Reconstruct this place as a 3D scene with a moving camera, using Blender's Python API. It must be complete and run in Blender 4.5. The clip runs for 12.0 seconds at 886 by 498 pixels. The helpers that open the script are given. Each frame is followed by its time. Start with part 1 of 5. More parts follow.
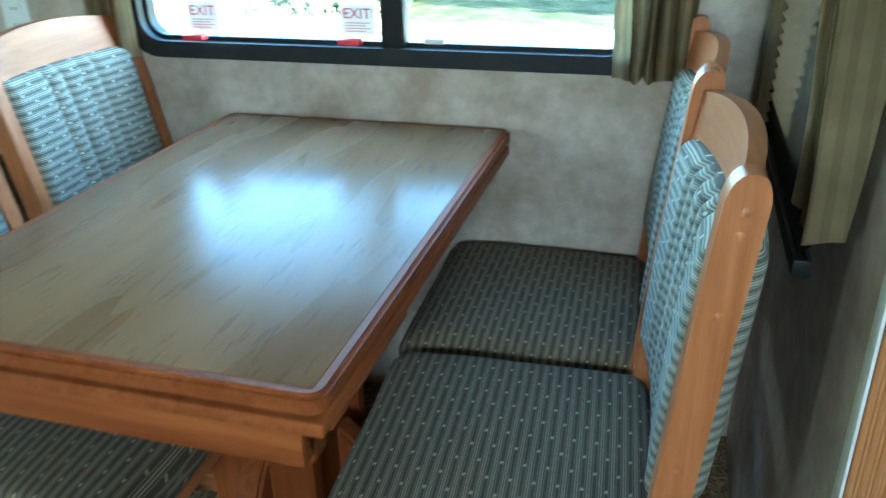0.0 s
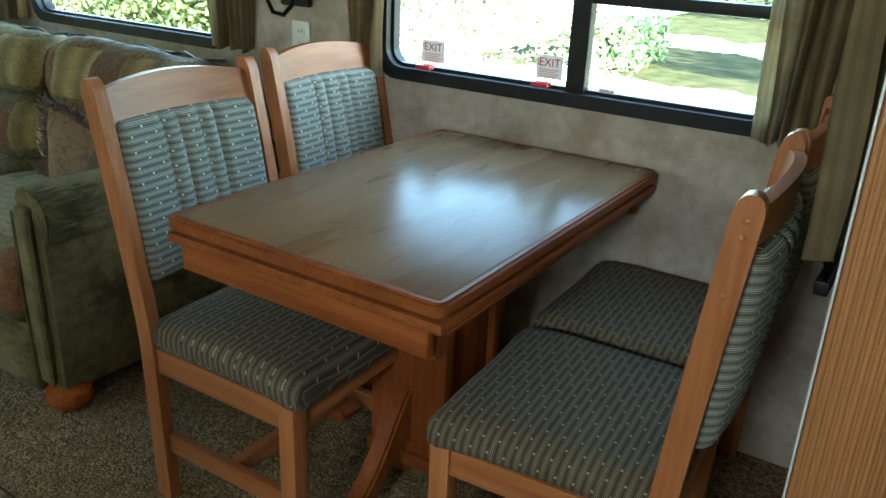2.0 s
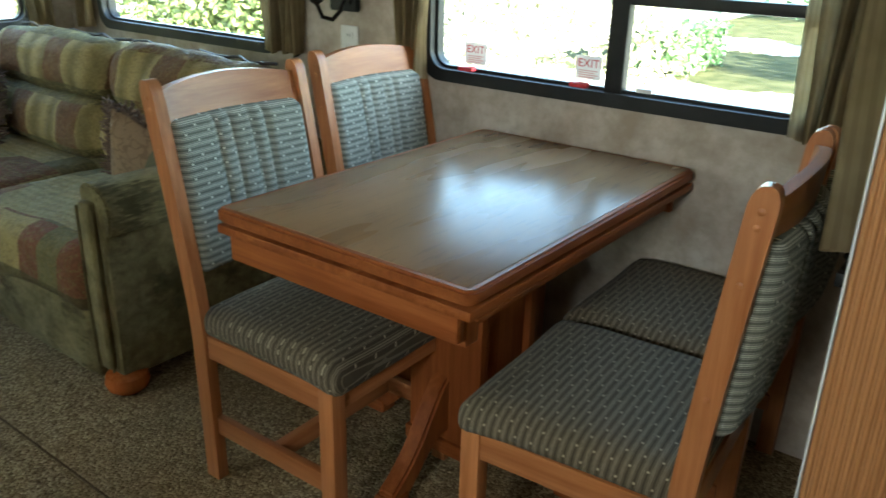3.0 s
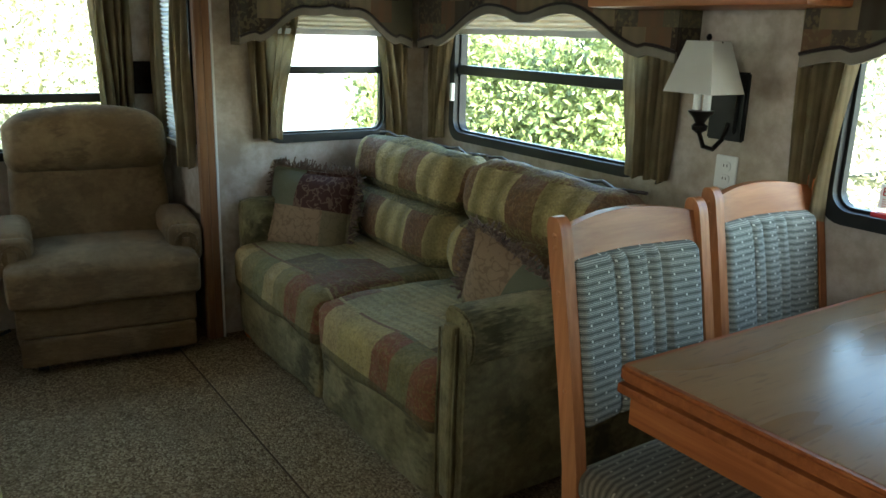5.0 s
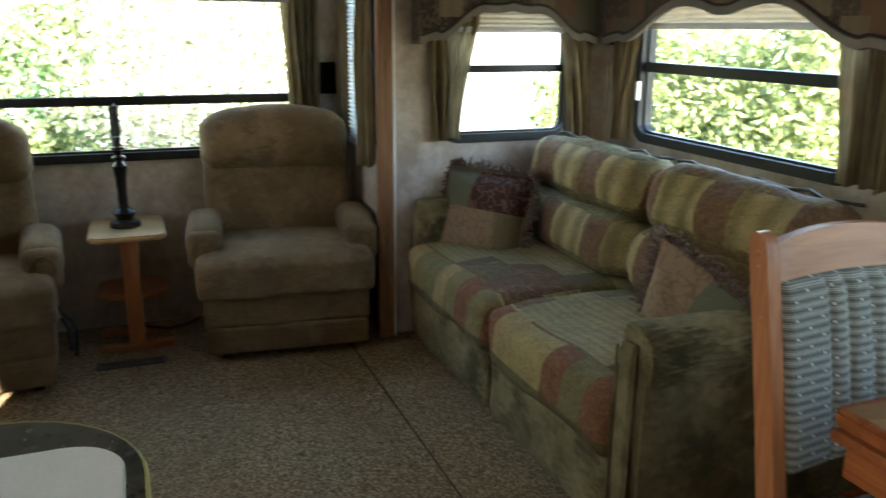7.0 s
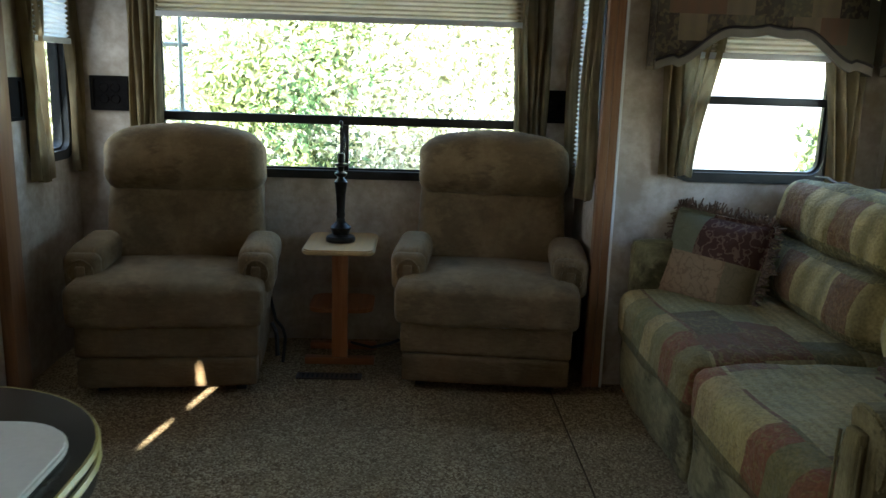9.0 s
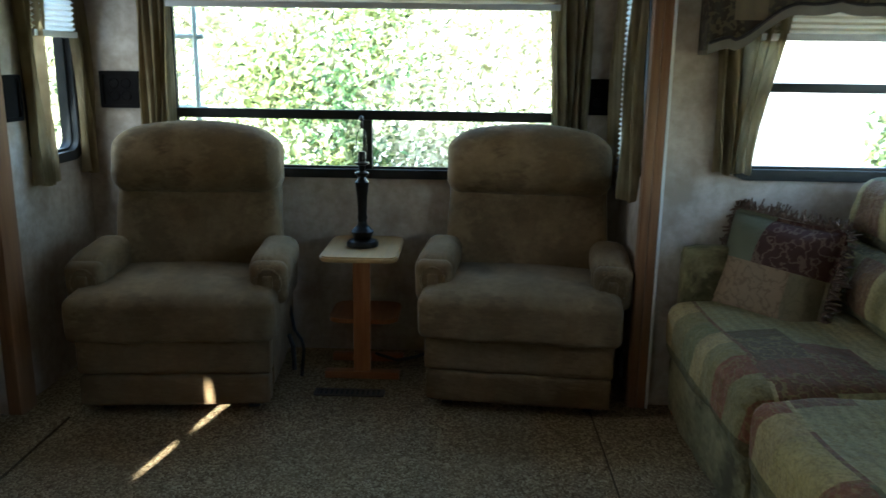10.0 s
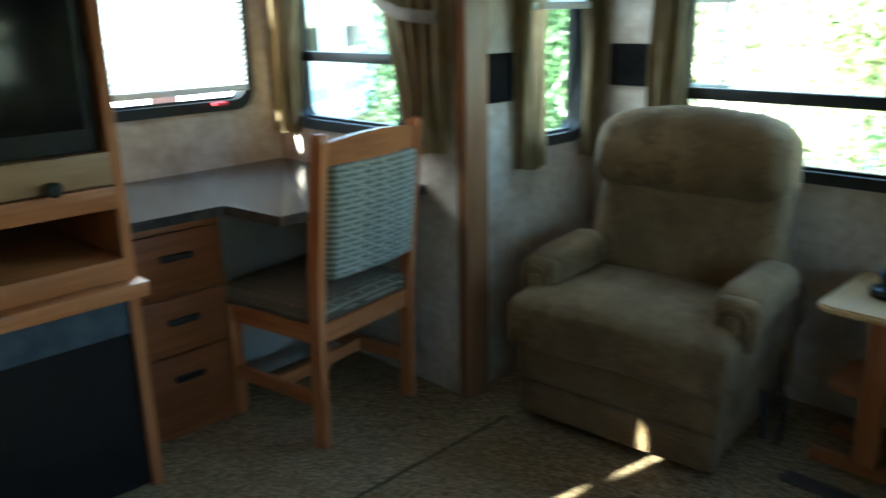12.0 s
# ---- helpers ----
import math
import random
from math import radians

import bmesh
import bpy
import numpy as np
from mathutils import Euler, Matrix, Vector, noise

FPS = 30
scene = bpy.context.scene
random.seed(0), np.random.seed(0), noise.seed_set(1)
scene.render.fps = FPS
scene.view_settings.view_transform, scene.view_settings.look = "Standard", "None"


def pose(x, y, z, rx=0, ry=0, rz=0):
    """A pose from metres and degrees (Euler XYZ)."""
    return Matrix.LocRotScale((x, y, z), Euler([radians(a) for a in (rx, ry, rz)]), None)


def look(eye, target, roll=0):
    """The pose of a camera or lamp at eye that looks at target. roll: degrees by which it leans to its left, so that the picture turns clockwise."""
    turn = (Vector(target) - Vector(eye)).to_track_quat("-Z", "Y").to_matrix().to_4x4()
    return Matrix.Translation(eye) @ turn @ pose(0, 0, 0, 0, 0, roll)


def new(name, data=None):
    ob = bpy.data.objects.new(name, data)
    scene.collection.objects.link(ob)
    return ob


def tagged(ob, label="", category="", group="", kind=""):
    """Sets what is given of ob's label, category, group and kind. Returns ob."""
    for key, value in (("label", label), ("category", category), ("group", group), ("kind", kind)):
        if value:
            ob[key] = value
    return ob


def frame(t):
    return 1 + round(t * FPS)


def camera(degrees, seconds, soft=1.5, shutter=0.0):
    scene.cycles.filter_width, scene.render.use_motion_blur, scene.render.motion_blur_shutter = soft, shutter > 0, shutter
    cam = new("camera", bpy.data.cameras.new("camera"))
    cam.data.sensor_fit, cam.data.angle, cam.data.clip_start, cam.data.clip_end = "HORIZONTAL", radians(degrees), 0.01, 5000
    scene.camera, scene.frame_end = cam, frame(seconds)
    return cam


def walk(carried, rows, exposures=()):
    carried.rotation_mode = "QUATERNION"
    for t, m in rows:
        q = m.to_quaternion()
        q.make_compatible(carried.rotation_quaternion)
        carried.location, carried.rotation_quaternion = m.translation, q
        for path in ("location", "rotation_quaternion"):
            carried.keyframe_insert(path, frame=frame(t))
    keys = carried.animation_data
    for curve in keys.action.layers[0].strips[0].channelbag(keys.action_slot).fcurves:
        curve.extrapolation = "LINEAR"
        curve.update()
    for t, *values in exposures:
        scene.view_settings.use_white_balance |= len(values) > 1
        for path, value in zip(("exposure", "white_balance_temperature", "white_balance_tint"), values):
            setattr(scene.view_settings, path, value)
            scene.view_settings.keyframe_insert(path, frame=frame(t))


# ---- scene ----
cam = camera(58.0, 12.0, shutter=0.35)
PATH = [
    (0, (0.679, 0.692, 1.26), (0.164, 2.425, 0.405), -1.4),
    (0.5, (0.744, 0.518, 1.275), (0.012, 2.186, 0.449), 0.1),
    (1, (0.8, 0.415, 1.311), (-0.018, 2.067, 0.535), 1.6),
    (1.5, (0.888, 0.383, 1.315), (-0.02, 1.999, 0.563), 2.2),
    (2, (0.965, 0.361, 1.314), (-0.035, 1.923, 0.566), 2.5),
    (2.5, (1.012, 0.336, 1.312), (-0.018, 1.88, 0.566), 1.8),
    (3, (1.037, 0.329, 1.315), (-0.076, 1.816, 0.575), 1.5),
    (3.5, (0.976, 0.319, 1.332), (-0.36, 1.611, 0.593), 0.7),
    (3.7, (0.885, 0.32, 1.334), (-0.539, 1.538, 0.635), 0.1),
    (5.3, (0.649, 0.251, 1.355), (-0.954, 1.334, 0.845), 1.9),
    (5.5, (0.643, 0.253, 1.347), (-0.956, 1.342, 0.839), 1.9),
    (6, (0.622, 0.255, 1.348), (-0.981, 1.33, 0.826), 1.9),
    (6.5, (0.596, 0.265, 1.339), (-1.065, 1.245, 0.808), 1.5),
    (7, (0.551, 0.304, 1.343), (-1.246, 1.002, 0.81), 0.5),
    (7.5, (0.516, 0.38, 1.373), (-1.372, 0.757, 0.833), 0.9),
    (7.7, (0.518, 0.41, 1.367), (-1.391, 0.675, 0.831), 1.0),
    (9.3, (0.305, 0.557, 1.222), (-1.649, 0.633, 0.8), 1.8),
    (9.5, (0.235, 0.561, 1.231), (-1.717, 0.64, 0.803), 1.7),
    (10, (0.105, 0.648, 1.241), (-1.842, 0.593, 0.787), 0.8),
    (10.5, (-0.048, 0.875, 1.26), (-1.945, 0.49, 0.757), -0.6),
    (11, (-0.234, 0.938, 1.255), (-2.044, 0.267, 0.729), -0.5),
    (11.5, (-0.497, 0.899, 1.245), (-2.213, 0.017, 0.719), -0.5),
    (12, (-0.617, 0.846, 1.315), (-1.966, -0.517, 0.746), -1.2),
]
walk(cam, [(t, look(eye, target, roll)) for t, eye, target, roll in PATH],
     [(0, 5.3, 5000, -14), (0.5, 4.78, 4950, -14), (1, 4.7, 5400, -11), (1.5, 4.65, 5800, -8), (2, 4.56, 6100, -7), (2.5, 4.62, 6500, -4), (3.5, 4.72, 6450, -2), (5.5, 4.1, 6420, 2), (6.5, 4.27, 6480, 8), (7.5, 4.48, 6550, 10), (9.5, 3.9, 5850, 4), (12, 4.35, 5550, -6)])

# ---- world, sun, exposure ----
SUN_TRAVEL = Vector((-0.895, 0.196, -0.407)).normalized()
world = bpy.data.worlds.new("sky")
scene.world = world
world.use_nodes = True
wn, wl = world.node_tree.nodes, world.node_tree.links
sky = wn.new("ShaderNodeTexSky")
sky.sky_type, sky.sun_disc = "NISHITA", False
sky.sun_elevation = math.asin(-SUN_TRAVEL.z)
sky.sun_rotation = math.atan2(-SUN_TRAVEL.x, -SUN_TRAVEL.y)
wl.new(sky.outputs[0], wn["Background"].inputs[0])
wn["Background"].inputs[1].default_value = 0.15
sun_data = bpy.data.lights.new("sun", "SUN")
sun_data.energy, sun_data.angle, sun_data.color = 4.5, radians(0.5), (1.0, 0.94, 0.84)
sun_lamp = new("sun", sun_data)
sun_lamp.matrix_world = look((20, -4, 10), Vector((20, -4, 10)) + SUN_TRAVEL)

# fill lamps added at south window openings, standing in for the sky's light
def window_light(place, aim, width, height, watts, colour, spread=180):
    data = bpy.data.lights.new("window_light", "AREA")
    data.shape, data.size, data.size_y, data.energy, data.color, data.spread = "RECTANGLE", width, height, watts, colour, radians(spread)
    new("window_light", data).matrix_world = look(place, aim)


window_light((0.78, -0.93, 1.465), (0.7, 0.07, 1.2), 0.38, 0.46, 0.32, (0.98, 0.98, 0.96), 112)
window_light((-1.975, -1.87, 1.34), (-1.6, -0.87, 1.1), 0.6, 0.46, 0.62, (0.93, 0.97, 1.0), 150)
window_light((-2.96, -0.93, 1.2), (-2.9, 0.07, 0.95), 0.28, 0.6, 0.14, (0.82, 0.93, 1.0))

# ---- materials ----
def material(name):
    m = bpy.data.materials.new(name)
    m.use_nodes = True
    nt = m.node_tree
    return m, nt, nt.nodes["Principled BSDF"]


def node(nt, kind, **sets):
    n = nt.nodes.new(kind)
    for key, value in sets.items():
        if key in n.inputs:
            n.inputs[key].default_value = value
    return n


def ramp(nt, fac, stops):
    r = nt.nodes.new("ShaderNodeValToRGB")
    while len(r.color_ramp.elements) < len(stops):
        r.color_ramp.elements.new(0.5)
    for e, (p, c) in zip(r.color_ramp.elements, stops):
        e.position, e.color = p, (*c, 1)
    nt.links.new(fac, r.inputs[0])
    return r.outputs[0]


def coords(nt, scale=(1, 1, 1), rot=(0, 0, 0), kind="Object"):
    tc, mp = nt.nodes.new("ShaderNodeTexCoord"), nt.nodes.new("ShaderNodeMapping")
    mp.inputs["Scale"].default_value, mp.inputs["Rotation"].default_value = scale, rot
    nt.links.new(tc.outputs[kind], mp.inputs[0])
    return mp.outputs[0]


def noise_tex(nt, vec, scale, detail=4, rough=0.55):
    n = node(nt, "ShaderNodeTexNoise", Scale=scale, Detail=detail, Roughness=rough)
    nt.links.new(vec, n.inputs["Vector"])
    return n.outputs[0]


def mixc(nt, fac, a, b, mode="MIX"):
    m = nt.nodes.new("ShaderNodeMix")
    m.data_type, m.blend_type = "RGBA", mode
    for sock, v in ((m.inputs[0], fac), (m.inputs[6], a), (m.inputs[7], b)):
        if isinstance(v, (int, float)):
            sock.default_value = v
        elif isinstance(v, tuple):
            sock.default_value = (*v, 1)
        else:
            nt.links.new(v, sock)
    return m.outputs[2]


def calc(nt, op, a, b=0.0):
    m = nt.nodes.new("ShaderNodeMath")
    m.operation = op
    for sock, v in zip(m.inputs, (a, b)):
        if isinstance(v, (int, float)):
            sock.default_value = v
        else:
            nt.links.new(v, sock)
    return m.outputs[0]


def bump(nt, bs, height, strength=0.3, dist=0.01):
    b = node(nt, "ShaderNodeBump", Strength=strength, Distance=dist)
    nt.links.new(height, b.inputs["Height"])
    nt.links.new(b.outputs[0], bs.inputs["Normal"])


def mottled(name, c0, c1, scale, rough=0.6, fine=120.0, bumps=0.15, sheen=0.0, metal=0.0, kind="Object", spec=0.5):
    """Cloudy variation of two colours, with fine grain over it."""
    m, nt, bs = material(name)
    v = coords(nt, kind=kind)
    a, b = noise_tex(nt, v, scale, 5), noise_tex(nt, v, fine, 3)
    col = ramp(nt, a, [(0.32, c0), (0.68, c1)])
    dark = tuple(x * 0.82 for x in c0)
    col = mixc(nt, calc(nt, "MULTIPLY", calc(nt, "SUBTRACT", b, 0.3), 0.7), col, dark)
    nt.links.new(col, bs.inputs["Base Color"])
    bs.inputs["Roughness"].default_value = rough
    bs.inputs["Metallic"].default_value = metal
    bs.inputs["Specular IOR Level"].default_value = spec
    if sheen:
        bs.inputs["Sheen Weight"].default_value = sheen
        bs.inputs["Sheen Roughness"].default_value = 0.4
    if bumps:
        bump(nt, bs, b, bumps, 0.002)
    return m


def wood(name, c0, c1, axis=2, grain=60.0, rough=0.38, spec=0.35, flame=0.8):
    """Grain runs along the axis; streaks, fine pores and a few darker flames."""
    m, nt, bs = material(name)
    sc = [grain, grain, grain]
    sc[axis] = grain * 0.05
    v = coords(nt, sc)
    a = noise_tex(nt, v, 1.0, 6, 0.65)
    sc2 = [9.0, 9.0, 9.0]
    sc2[axis] = 1.2
    b = noise_tex(nt, coords(nt, sc2), 1.0, 3)
    info = nt.nodes.new("ShaderNodeObjectInfo")
    col = ramp(nt, a, [(0.3, c0), (0.7, c1)])
    col = mixc(nt, ramp(nt, b, [(0.46, (0, 0, 0)), (0.82, (flame, flame, flame))]), col, tuple(x * 0.7 for x in c0))
    vary = mixc(nt, calc(nt, "MULTIPLY", info.outputs["Random"], 0.25), col, tuple(x * 0.75 for x in c0))
    nt.links.new(vary, bs.inputs["Base Color"])
    nt.links.new(calc(nt, "ADD", calc(nt, "MULTIPLY", a, 0.2), rough - 0.1), bs.inputs["Roughness"])
    bs.inputs["Specular IOR Level"].default_value = spec
    bump(nt, bs, a, 0.12, 0.001)
    return m


def laminate():
    """Printed wood laminate: broad grey brown figure with long dark flames and embossed pores."""
    m, nt, bs = material("table_laminate")
    v = coords(nt, (26, 2.2, 26))
    a = noise_tex(nt, v, 1.0, 6, 0.65)
    b = noise_tex(nt, coords(nt, (8, 1.5, 8)), 1.0, 2, 0.5)
    c = noise_tex(nt, coords(nt, (90, 11, 90)), 1.0, 3, 0.5)
    col = ramp(nt, b, [(0.3, (0.22, 0.12, 0.056)), (0.5, (0.275, 0.16, 0.078)), (0.7, (0.335, 0.203, 0.104))])
    col = mixc(nt, ramp(nt, a, [(0.5, (0, 0, 0)), (0.75, (0.32, 0.32, 0.32))]), col, (0.16, 0.092, 0.046))
    pore = ramp(nt, c, [(0.58, (0, 0, 0)), (0.66, (1, 1, 1))])
    col = mixc(nt, calc(nt, "MULTIPLY", pore, 0.35), col, (0.1, 0.055, 0.03))
    nt.links.new(col, bs.inputs["Base Color"])
    nt.links.new(calc(nt, "ADD", calc(nt, "MULTIPLY", b, 0.14), 0.2), bs.inputs["Roughness"])
    bs.inputs["Specular IOR Level"].default_value = 0.17
    bump(nt, bs, calc(nt, "MULTIPLY", calc(nt, "ADD", pore, a), -1.0), 0.16, 0.001)
    return m


def pillow_cloth():
    """Four woven panels: sage and maroon over two tan ones, with scrolls."""
    m, nt, bs = material("tapestry_pillow")
    v = coords(nt)
    sep = nt.nodes.new("ShaderNodeSeparateXYZ")
    nt.links.new(v, sep.inputs[0])
    x, _, z = sep.outputs
    mot, n1 = scrolls(nt, v, 30.0), noise_tex(nt, v, 240, 2)
    top = mixc(nt, calc(nt, "GREATER_THAN", x, -0.04), (0.15, 0.15, 0.095), mixc(nt, calc(nt, "MULTIPLY", mot, 0.7), (0.07, 0.028, 0.022), (0.2, 0.13, 0.09)))
    low = mixc(nt, calc(nt, "MULTIPLY", mot, 0.5), (0.3, 0.2, 0.12), (0.14, 0.085, 0.05))
    low = mixc(nt, calc(nt, "MULTIPLY", calc(nt, "GREATER_THAN", x, 0.1), 0.7), low, (0.16, 0.14, 0.08))
    col = mixc(nt, calc(nt, "GREATER_THAN", z, 0.02), low, top)
    col = mixc(nt, calc(nt, "MULTIPLY", n1, 0.3), col, (0.05, 0.04, 0.025))
    nt.links.new(col, bs.inputs["Base Color"])
    bs.inputs["Roughness"].default_value = 0.8
    bs.inputs["Specular IOR Level"].default_value = 0.12
    bump(nt, bs, calc(nt, "ADD", calc(nt, "ADD", n1, mot), calc(nt, "MULTIPLY", noise_tex(nt, v, 16, 3), 6.0)), 0.4, 0.004)
    return m


def wall_vinyl():
    m, nt, bs = material("wallpaper_vinyl")
    v = coords(nt)
    a, b, c = noise_tex(nt, v, 5.5, 6, 0.62), noise_tex(nt, v, 28, 4), noise_tex(nt, v, 260, 2)
    col = ramp(nt, a, [(0.36, (0.36, 0.285, 0.215)), (0.5, (0.51, 0.435, 0.365)), (0.64, (0.6, 0.54, 0.47))])
    col = mixc(nt, ramp(nt, b, [(0.42, (0, 0, 0)), (0.66, (0.55, 0.55, 0.55))]), col, (0.37, 0.295, 0.225))
    nt.links.new(col, bs.inputs["Base Color"])
    bs.inputs["Roughness"].default_value = 0.6
    bs.inputs["Specular IOR Level"].default_value = 0.25
    bump(nt, bs, c, 0.15, 0.001)
    return m


def carpet_mat():
    m, nt, bs = material("cut_pile_carpet")
    v = coords(nt)
    wob = mixc(nt, 0.012, v, node(nt, "ShaderNodeTexNoise", Scale=60.0, Detail=2.0).outputs[1])
    vor = node(nt, "ShaderNodeTexVoronoi", Scale=150.0, Randomness=1.0)
    nt.links.new(wob, vor.inputs["Vector"])
    sep = nt.nodes.new("ShaderNodeSeparateColor")
    nt.links.new(vor.outputs["Color"], sep.inputs[0])
    b, c = noise_tex(nt, v, 2.2, 4), noise_tex(nt, v, 26, 4, 0.7)
    tuft = calc(nt, "ADD", calc(nt, "MULTIPLY", sep.outputs[0], 0.7), calc(nt, "MULTIPLY", c, 0.4))
    col = ramp(nt, tuft, [(0.2, (0.14, 0.092, 0.048)), (0.42, (0.23, 0.16, 0.084)), (0.65, (0.335, 0.244, 0.134)), (0.88, (0.5, 0.385, 0.225))])
    col = mixc(nt, ramp(nt, b, [(0.38, (0, 0, 0)), (0.66, (0.4, 0.4, 0.4))]), col, (0.2, 0.142, 0.076))
    nt.links.new(col, bs.inputs["Base Color"])
    bs.inputs["Roughness"].default_value = 0.95
    bs.inputs["Specular IOR Level"].default_value = 0.05
    bump(nt, bs, calc(nt, "ADD", calc(nt, "MULTIPLY", vor.outputs["Distance"], -90.0), c), 0.35, 0.004)
    return m


def stripe_fabric(name, along, c_base, c_pale):
    """Woven dining fabric: fine pale lines in pairs, dark lanes with rows of little squares. along: the axis the stripes run on."""
    m, nt, bs = material(name)
    sep = nt.nodes.new("ShaderNodeSeparateXYZ")
    nt.links.new(coords(nt), sep.inputs[0])
    across, length = (calc(nt, "ADD", sep.outputs[0], calc(nt, "MULTIPLY", sep.outputs[2], 0.15)), calc(nt, "SUBTRACT", sep.outputs[1], sep.outputs[2])) if along == "side" else (sep.outputs[2], sep.outputs[1])
    u = calc(nt, "ADD", calc(nt, "DIVIDE", across, 0.0165), 50.0)
    f = calc(nt, "FRACT", u)
    def near(p, w):
        return calc(nt, "LESS_THAN", calc(nt, "ABSOLUTE", calc(nt, "SUBTRACT", f, p)), w)
    lines = calc(nt, "MAXIMUM", near(0.1, 0.055), near(0.9, 0.055))
    lines = calc(nt, "MAXIMUM", lines, calc(nt, "MULTIPLY", calc(nt, "MAXIMUM", near(0.31, 0.035), near(0.69, 0.035)), 0.55))
    lane = near(0.5, 0.14)
    shift = calc(nt, "MULTIPLY", calc(nt, "FLOOR", u), 0.5)
    g = calc(nt, "FRACT", calc(nt, "ADD", calc(nt, "DIVIDE", length, 0.068), shift))
    dot = calc(nt, "MULTIPLY", near(0.5, 0.13), calc(nt, "LESS_THAN", calc(nt, "ABSOLUTE", calc(nt, "SUBTRACT", g, 0.5)), 0.036))
    bunch = calc(nt, "GREATER_THAN", calc(nt, "ABSOLUTE", calc(nt, "SUBTRACT", g, 0.5)), 0.2)
    dash = calc(nt, "MULTIPLY", calc(nt, "MULTIPLY", near(0.5, 0.07), bunch), calc(nt, "GREATER_THAN", calc(nt, "SINE", calc(nt, "MULTIPLY", length, 900.0)), -0.3))
    rib = calc(nt, "SINE", calc(nt, "MULTIPLY", length, 1500.0))
    n1, n2 = noise_tex(nt, coords(nt), 9, 4), noise_tex(nt, coords(nt), 260, 2)
    base = ramp(nt, n1, [(0.35, tuple(x * 0.85 for x in c_base)), (0.65, tuple(x * 1.15 for x in c_base))])
    col = mixc(nt, calc(nt, "MULTIPLY", lane, 0.3), base, tuple(x * 0.5 for x in c_base))
    col = mixc(nt, calc(nt, "MULTIPLY", dash, 0.12), col, tuple(x * 0.2 for x in c_base))
    col = mixc(nt, calc(nt, "MULTIPLY", lines, calc(nt, "ADD", calc(nt, "MULTIPLY", n2, 0.5), 0.5)), col, c_pale)
    col = mixc(nt, calc(nt, "ADD", calc(nt, "MULTIPLY", rib, 0.06), 0.06), col, (0.02, 0.02, 0.02))
    col = mixc(nt, calc(nt, "MULTIPLY", dot, 0.9), col, tuple(min(1, x * 1.35) for x in c_pale))
    nt.links.new(col, bs.inputs["Base Color"])
    bs.inputs["Roughness"].default_value = 0.85
    bs.inputs["Specular IOR Level"].default_value = 0.12
    bs.inputs["Sheen Weight"].default_value = 0.06
    bump(nt, bs, calc(nt, "ADD", calc(nt, "ADD", lines, dot), n2), 0.4, 0.0015)
    return m


def patchwork(name, sx, sy, palette, axes=(0, 1), seed=0.0):
    """Tapestry squares of several cloths, with woven motifs and soft stripes in them."""
    m, nt, bs = material(name)
    v = coords(nt)
    sep = nt.nodes.new("ShaderNodeSeparateXYZ")
    nt.links.new(v, sep.inputs[0])
    u = calc(nt, "ADD", calc(nt, "DIVIDE", sep.outputs[axes[0]], sx), seed + 40.0)
    w = calc(nt, "ADD", calc(nt, "DIVIDE", sep.outputs[axes[1]], sy), seed + 40.0)
    iw = calc(nt, "FLOOR", w)
    u = calc(nt, "ADD", u, calc(nt, "MULTIPLY", iw, 0.37))
    comb = nt.nodes.new("ShaderNodeCombineXYZ")
    nt.links.new(calc(nt, "FLOOR", u), comb.inputs[0])
    nt.links.new(iw, comb.inputs[1])
    wn_ = nt.nodes.new("ShaderNodeTexWhiteNoise")
    nt.links.new(comb.outputs[0], wn_.inputs["Vector"])
    r = nt.nodes.new("ShaderNodeValToRGB")
    r.color_ramp.interpolation = "CONSTANT"
    while len(r.color_ramp.elements) < len(palette):
        r.color_ramp.elements.new(0.5)
    for k, (e, c) in enumerate(zip(r.color_ramp.elements, palette)):
        e.position, e.color = k / len(palette), (*c, 1)
    nt.links.new(wn_.outputs["Value"], r.inputs[0])
    motif = calc(nt, "MULTIPLY", calc(nt, "GREATER_THAN", noise_tex(nt, v, 55, 2), 0.54), calc(nt, "GREATER_THAN", calc(nt, "FRACT", calc(nt, "MULTIPLY", wn_.outputs["Value"], 7.3)), 0.45))
    col = mixc(nt, calc(nt, "MULTIPLY", motif, 0.4), r.outputs[0], (0.22, 0.17, 0.08))
    soft = calc(nt, "SINE", calc(nt, "MULTIPLY", u, 12.0))
    col = mixc(nt, calc(nt, "ADD", calc(nt, "MULTIPLY", soft, 0.13), 0.13), col, (0.09, 0.085, 0.06))
    col = mixc(nt, calc(nt, "MULTIPLY", noise_tex(nt, v, 8, 4), 0.22), col, (0.1, 0.09, 0.05))
    nt.links.new(col, bs.inputs["Base Color"])
    bs.inputs["Roughness"].default_value = 0.8
    bs.inputs["Specular IOR Level"].default_value = 0.12
    bs.inputs["Sheen Weight"].default_value = 0.08
    bump(nt, bs, calc(nt, "ADD", noise_tex(nt, v, 300, 2), motif), 0.3, 0.002)
    return m


def cells(nt, value, size, off=0.0):
    """Number and fraction of the cell in which a coordinate lies."""
    u = calc(nt, "ADD", calc(nt, "DIVIDE", value, size), 60.0 + off)
    return calc(nt, "FLOOR", u), calc(nt, "FRACT", u)


